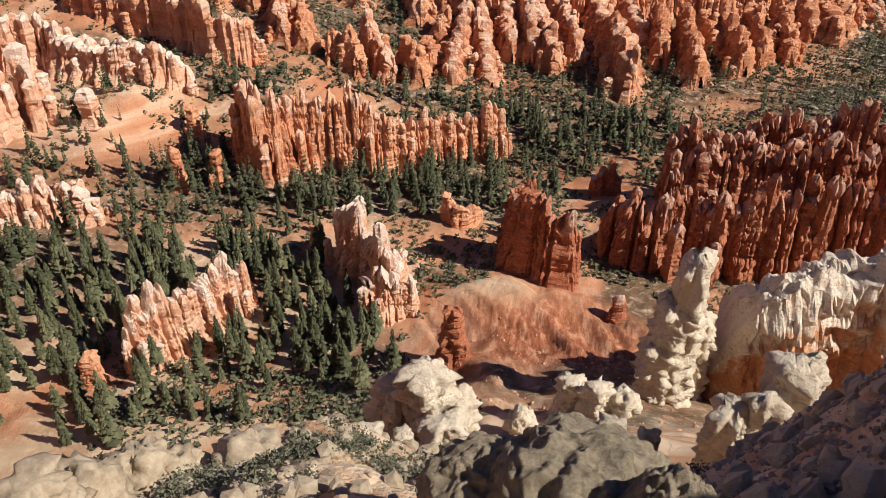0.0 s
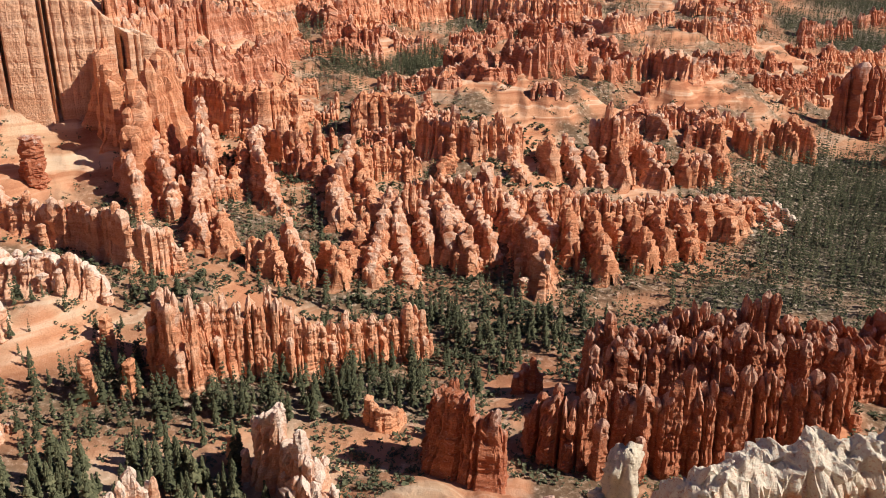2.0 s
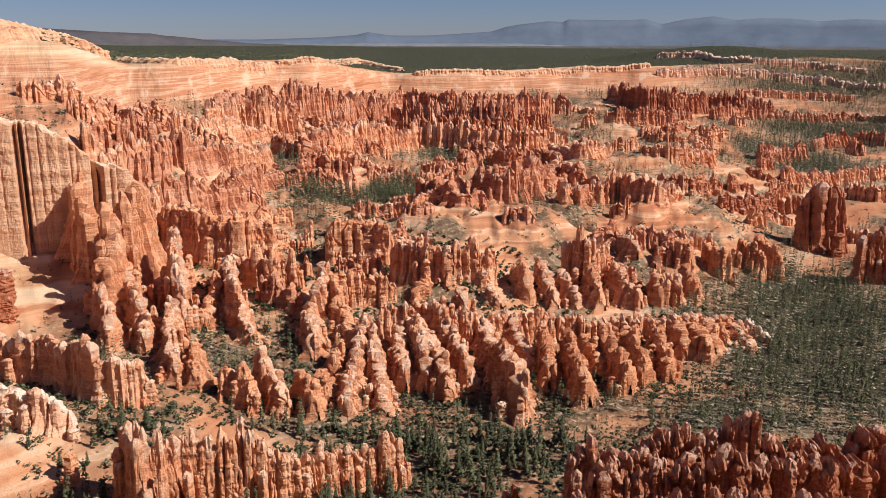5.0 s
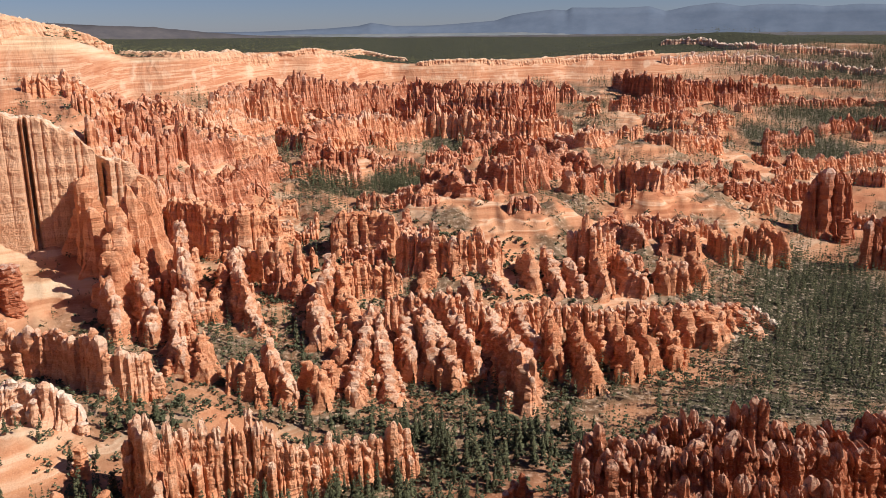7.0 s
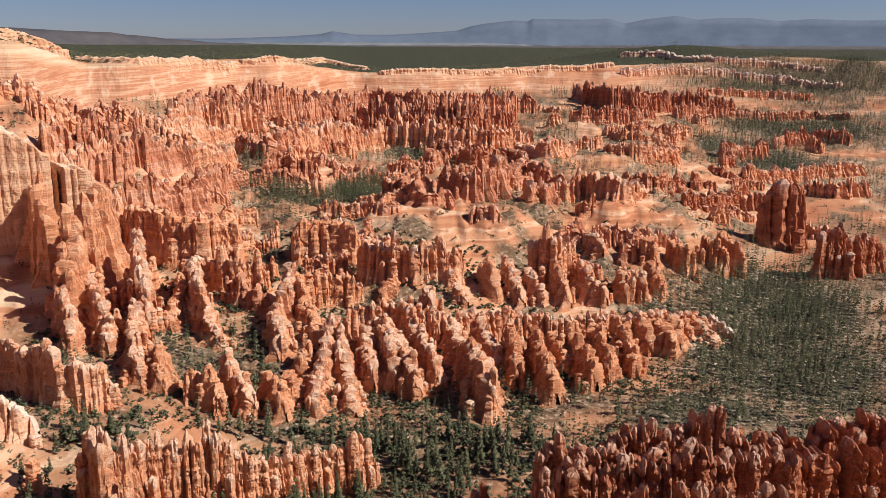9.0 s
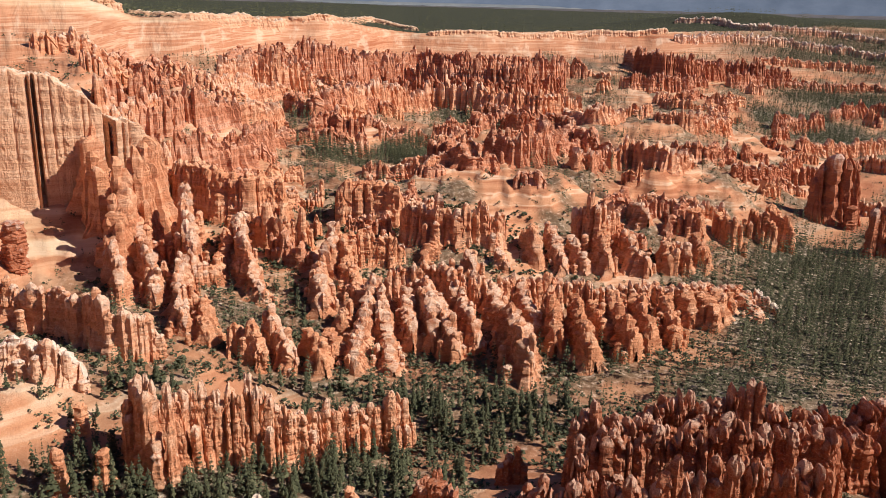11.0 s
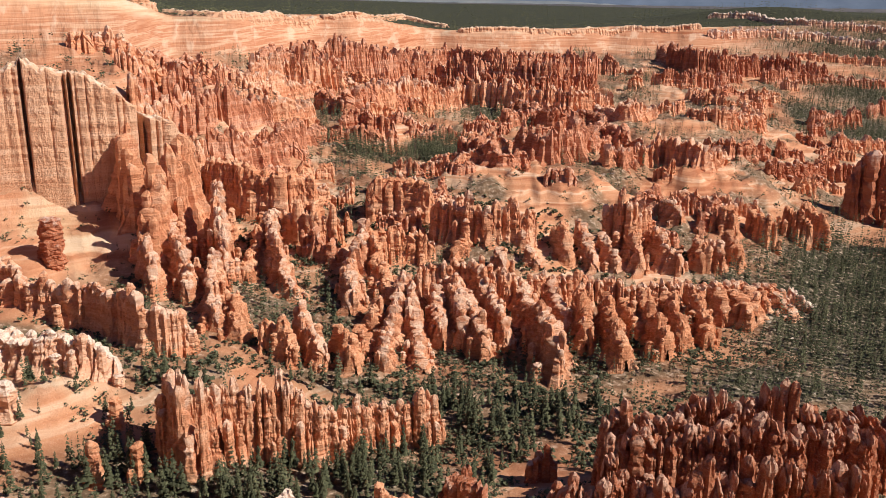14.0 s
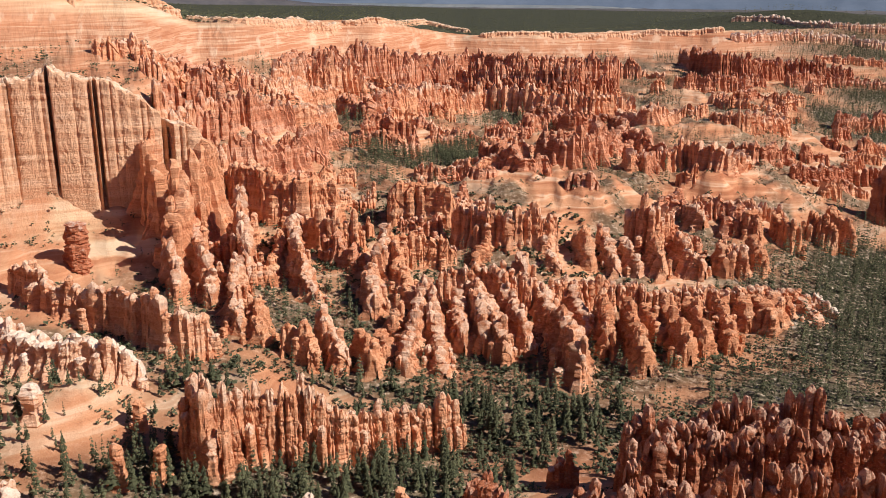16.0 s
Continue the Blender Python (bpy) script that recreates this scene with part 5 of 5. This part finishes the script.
# ---- distant country ----
def far_range(name, r, base, az0, az1, crest, material, label, jag=3.0, seed=0, steps=160):
    """A long range of hills on the skyline: crest is rows of (bearing, height)."""
    verts, faces = [], []
    for k in range(steps + 1):
        a = az0 + (az1 - az0) * k / steps
        top_z = float(np.interp(a, [c[0] for c in crest], [c[1] for c in crest]))
        top_z += jag * (noise.noise(Vector((a * 1.3, seed, 0))) + 0.5 * noise.noise(Vector((a * 4, seed, 3))))
        calm_z = float(np.mean([np.interp(a + d, [c[0] for c in crest], [c[1] for c in crest]) for d in (-4, -3, -2, -1, 0, 1, 2, 3, 4)]))
        for q in range(9):
            u = q / 8
            rq = r - 500 * (1 - u)
            zz = base + (calm_z - base) * u ** 1.4 + (top_z - calm_z) * u ** 7 + 9 * u * (1 - u) * noise.noise(Vector((a * 1.1, u * 2, seed + 5)))
            verts.append((rq * math.sin(radians(a)), rq * math.cos(radians(a)), zz))
        verts.append(((r + 80) * math.sin(radians(a)), (r + 80) * math.cos(radians(a)), base - 40))
    for k in range(steps):
        for q in range(9):
            faces.append((k * 10 + q, (k + 1) * 10 + q, (k + 1) * 10 + q + 1, k * 10 + q + 1))
    return tagged(link_mesh(name, verts, faces, material), label, "hills", kind="structure")


# Range and plain: the haze over them is only in the material colour.
far_range("backdrop_range", 4700, 90, -36, 36, ((-36, 235), (-26.9, 235), (-15.7, 200), (-12.2, 200), (-8.2, 211), (-6.1, 223), (-5.3, 238), (-3.8, 220), (-1.3, 220), (0.6, 229), (2.8, 241), (3.7, 264), (4.5, 276), (6.5, 294), (7.4, 288), (7.7, 302), (11.1, 297), (12.6, 302), (13.6, 276), (15.0, 299), (16.7, 314), (18.1, 294), (19.4, 302), (21.3, 299), (22.9, 285), (24.8, 294), (26.8, 285), (36, 285)), FAR_PLAIN, "blue-grey table mountains on the horizon, tinted with haze", 0.8, 2, 420)
far_range("backdrop_plain", 4500, 95, -36, 36, ((-36, 190), (-14, 184), (0, 180), (10, 178), (20, 172), (36, 170)), FAR_FLAT, "pale plain before the mountains, tinted with haze", 3.0, 5)
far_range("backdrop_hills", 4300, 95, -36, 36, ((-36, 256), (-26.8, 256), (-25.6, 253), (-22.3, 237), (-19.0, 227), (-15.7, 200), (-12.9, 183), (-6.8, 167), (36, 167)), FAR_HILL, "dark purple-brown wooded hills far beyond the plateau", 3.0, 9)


# ---- trees ----
def conifer_shape(seed, tiers, per, wide=0.19, full=1.0, broad=1.0):
    """Crown of many drooping sprays round a thin axis; one unit high."""
    r = random.Random(seed)
    verts, faces = [], []
    bare = r.uniform(0.08, 0.2) if full == 1 else r.uniform(0.25, 0.4)
    for k in range(tiers):
        t = bare + (0.97 - bare) * k / tiers + r.uniform(-0.01, 0.01)
        reach = wide * min(1.0, (1 - t) * full) ** 0.75 * r.uniform(0.6, 1.3) + 0.012
        for s in range(per):
            if r.random() < 0.14:
                continue
            a = 6.283 * (s + r.random() * 0.8) / per + k * 1.3
            d, side = Vector((math.cos(a), math.sin(a), 0)), Vector((-math.sin(a), math.cos(a), 0))
            q = reach * r.uniform(0.65, 1.2)
            drop = q * r.uniform(0.15, 0.55)
            w = q * r.uniform(0.22, 0.42) * broad
            b = len(verts)
            root = Vector((0, 0, t + 0.012))
            verts += [root, d * q * 0.6 + side * w + Vector((0, 0, t - drop * 0.7)), d * q + Vector((0, 0, t - drop)),
                      d * q * 0.6 - side * w + Vector((0, 0, t - drop * 0.7)), d * q * 0.55 + Vector((0, 0, t + 0.02))]
            faces += [(b, b + 1, b + 4), (b + 1, b + 2, b + 4), (b + 2, b + 3, b + 4), (b + 3, b, b + 4)]
    b = len(verts)
    verts += [Vector((0.012, 0, 0.93)), Vector((-0.008, 0.01, 0.93)), Vector((-0.008, -0.01, 0.93)), Vector((0, 0, 1.0))]
    faces += [(b, b + 1, b + 3), (b + 1, b + 2, b + 3), (b + 2, b, b + 3)]
    return [tuple(v) for v in verts], faces


def trunk_shape():
    verts, faces = [], []
    for k in range(4):
        t = k / 3
        for s in range(7):
            a = s * math.pi / 3
            q = 0.017 * (1 - t) + 0.002 + (0.006 if k == 0 else 0)
            verts.append((math.cos(a) * q, math.sin(a) * q, -0.03 + t * 0.95))
    for k in range(3):
        for s in range(7):
            faces.append((k * 6 + s, k * 6 + (s + 1) % 6, k * 6 + 6 + (s + 1) % 6, k * 6 + 6 + s))
    return verts, faces


def scatter(x0, x1, y0, y1, tries, rand):
    """Places in the woods, kept apart."""
    x, y = rand.uniform(x0, x1, tries), rand.uniform(y0, y1, tries)
    keep = rand.random(tries) < woods_at(x, y)
    return x[keep], y[keep]


TREES = [(mesh_of("crown", conifer_shape(300 + s, 26, 8, *((0.16, 1.0, 1.3), (0.13, 1.0, 1.3), (0.15, 1.8, 1.3))[s % 3]), NEEDLES), mesh_of("trunk", trunk_shape(), BARK)) for s in range(9)]


def conifer(x, y, tall, rand):
    k = rand.randrange(len(TREES))
    root = new("conifer")
    for name, me in (("crown", TREES[k][0]), ("trunk", TREES[k][1])):
        ob = new(name, me)
        ob.parent = root
    root.location = (x, y, ground_z(x, y))
    root.rotation_euler = (0, 0, rand.uniform(0, 6.28))
    wide = rand.uniform(0.8, 1.25)
    root.scale = (tall * wide, tall * wide, tall)
    return tagged(root, "dark green conifer on pale stony ground", "tree", "conifers in the valley")


def tree_mass(name, x, y, z, tall, shape, material, label, rand, cat="forest"):
    v = np.array(shape[0])
    f = np.array(shape[1])
    turn, n = rand.uniform(0, 6.28, len(x)), len(v)
    c, s = np.cos(turn)[:, None], np.sin(turn)[:, None]
    wide = tall[:, None] * rand.uniform(0.8, 1.3, len(x))[:, None]
    px = x[:, None] + (v[:, 0] * c - v[:, 1] * s) * wide
    py = y[:, None] + (v[:, 0] * s + v[:, 1] * c) * wide
    pz = z[:, None] + v[:, 2] * tall[:, None]
    verts = np.stack([px, py, pz], -1).reshape(-1, 3)
    faces = (f[None] + (np.arange(len(x)) * n)[:, None, None]).reshape(-1, f.shape[1])
    ob = link_mesh(name, verts.tolist(), faces.tolist(), material, None, False)
    return tagged(ob, label, cat, kind="stuff")


trand = np.random.default_rng(21)
tx, ty = scatter(-620, 1050, 90, 2150, 190000, trand)
vx, vy = scatter(100, 460, 400, 760, 5000, trand)
ux, uy = scatter(-180, 0, 690, 860, 6000, trand)
wx, wy = scatter(430, 1050, 1380, 2150, 14000, trand)
tx, ty = np.concatenate([tx, vx, ux, wx]), np.concatenate([ty, vy, uy, wy])
solid = np.concatenate(FOOTPRINTS)
clear_of = np.ones(len(tx), bool)
for fxx, fyy, reach in solid:
    clear_of &= (tx - fxx) ** 2 + (ty - fyy) ** 2 > reach * reach
tx, ty = tx[clear_of], ty[clear_of]
order = np.argsort(np.hypot(tx, ty))
tx, ty = tx[order], ty[order]
prand = random.Random(5)
NEAR_TREES = 300
for px, py in zip(tx[:NEAR_TREES], ty[:NEAR_TREES]):
    conifer(float(px), float(py), prand.uniform(8, 18), prand)
fx, fy = tx[NEAR_TREES:], ty[NEAR_TREES:]
tall = trand.uniform(9, 19, len(fx)) * (0.5 + 0.5 * np.clip(woods_at(fx, fy) * 2.6, 0, 1))
fz = height(fx, fy) - 0.3
kinds = trand.integers(0, 3, len(fx))
close = np.hypot(fx, fy) < 400
for k in range(3):
    m = (kinds == k) & close
    tree_mass("valley_forest", fx[m], fy[m], fz[m], tall[m], conifer_shape(520 + k, 10, 4, 0.13, 1.0 + 0.3 * k, 1.8), NEEDLES, "dark green conifers on the valley floor", trand)
    m = (kinds == k) & ~close
    tree_mass("valley_forest", fx[m], fy[m], fz[m], tall[m], conifer_shape(500 + k, 6, 3, 0.125, 1.0 + 0.2 * k, 1.9), NEEDLES, "dense dark green conifers across the valley", trand)

# the forest on the plateau behind the rim
pa = trand.uniform(-33, 33, 8000)
pr = rim_at(pa) + 30 + 2600 * trand.random(8000) ** 1.6
px, py = pr * np.sin(np.radians(pa)), pr * np.cos(np.radians(pa))
tree_mass("plateau_forest", px, py, height(px, py) - 0.5, trand.uniform(9, 18, 8000), conifer_shape(600, 2, 3, 0.2, 1.0, 2.4), NEEDLES, "dark green pine forest covering the far plateau", trand)


# ---- scrub on the slopes ----
def bush_shape(seed, clumps=9, small=0.2, big=0.42):
    """A low bush of leaf tufts; one unit high."""
    r = random.Random(seed)
    verts, faces = [], []
    for _ in range(clumps):
        a, q, z = r.uniform(0, 6.28), r.uniform(0, 0.75), r.uniform(0.1, 0.75)
        c = Vector((math.cos(a) * q, math.sin(a) * q, z))
        s = r.uniform(small, big)
        b = len(verts)
        verts += [tuple(c + Vector((r.uniform(-1, 1), r.uniform(-1, 1), r.uniform(-0.9, 0.9))) * s) for _ in range(5)]
        faces += [(b, b + 1, b + 2), (b, b + 2, b + 3), (b, b + 3, b + 4), (b + 1, b + 4, b + 2)]
    return verts, faces


sa, sr = trand.uniform(-40, 32, 26000), 130 * np.exp(trand.random(26000) * 2.5)
sx, sy = sr * np.sin(np.radians(sa)), sr * np.cos(np.radians(sa))
keep = (fbm(sx / 35 + 3, sy / 35, 4) + 0.12 * trand.random(26000) > 0.465) & (sr < rim_at(sa) - 120) & (np.hypot((sx - 10) / 50, (sy - 200) / 50) > 1) & ~((sx > -12) & (sr < 175)) & ~((woods_at(sx, sy) > 0.4) & (sx > 120) & (sr < 800))
sx, sy = sx[keep], sy[keep]
tree_mass("slope_scrub", sx, sy, height(sx, sy) - 0.2, 0.9 + 2.6 * trand.random(len(sx)) ** 2, bush_shape(3, 5), SCRUB, "low dark green scrub dotted over the slopes", trand, "scrub")


ga, gr = trand.uniform(-30, 24, 5600), 335 + 290 * trand.random(5600)
gx, gy = gr * np.sin(np.radians(ga)), gr * np.cos(np.radians(ga))
keep = (fbm(gx / 30 + 60, gy / 30, 3) > 0.40) & (np.hypot((gx + 272) / 62, (gy - 500) / 52) > 1.3) & (np.hypot((gx + 186) / 45, (gy - 324) / 35) > 1) & ~((woods_at(gx, gy) > 0.35) & (gx > 90))
gx, gy = gx[keep], gy[keep]
tree_mass("gully_shrubs", gx, gy, height(gx, gy) - 0.3, 1.6 + 2.6 * trand.random(len(gx)), bush_shape(9, 9), SCRUB, "dark green shrubs in the gullies between the walls", trand, "shrubs")


# ---- broken stone on the near slopes ----
def stone_shape(seed):
    r = random.Random(seed)
    bm = bmesh.new()
    bmesh.ops.create_icosphere(bm, subdivisions=1, radius=0.5)
    verts = [tuple(v.co * r.uniform(0.7, 1.25)) for v in bm.verts]
    faces = [tuple(v.index for v in f.verts) for f in bm.faces]
    bm.free()
    return verts, faces


def stones(name, az0, az1, r0, r1, count, small, big, material, label, power=3):
    a, q = trand.uniform(az0, az1, count), trand.uniform(r0, r1, count)
    x, y = q * np.sin(np.radians(a)), q * np.cos(np.radians(a))
    size = small + (big - small) * trand.random(count) ** power
    tree_mass(name, x, y, sheet_z(x, y) + size * 0.15, size, stone_shape(count), material, label, trand, "stones")


stones("shaded_scree", 17, 36, 16, 56, 4200, 0.08, 0.55, GRAVEL, "dark broken stone on the near shaded slope", 5)
stones("pale_scree", 17, 36, 22, 52, 260, 0.3, 1.5, WHITE, "pale limestone blocks among dark scree", 3)
stones("ledge_stones", -46, 14, 20, 56, 1500, 0.1, 1.3, TAN_STONE, "tan broken stone on the cliff edge", 5)
stones("bowl_stones", -12, 16, 120, 215, 700, 0.2, 1.4, MATS["orange"], "fallen orange rocks on the slope", 5)
for k, (ba, br, count) in enumerate(((-30, 30, 40), (-19, 29, 60), (-12, 33, 40), (5, 32, 16))):
    x, y = br * math.sin(radians(ba)) + trand.normal(0, 4, count), br * math.cos(radians(ba)) + trand.normal(0, 3, count)
    tree_mass("sagebrush", x, y, sheet_z(x, y) - 0.05, trand.uniform(0.4, 1.3, count), bush_shape(60 + k, 150, 0.05, 0.13), SAGE, "dry grey-green sagebrush on the cliff edge", trand, "shrubs")
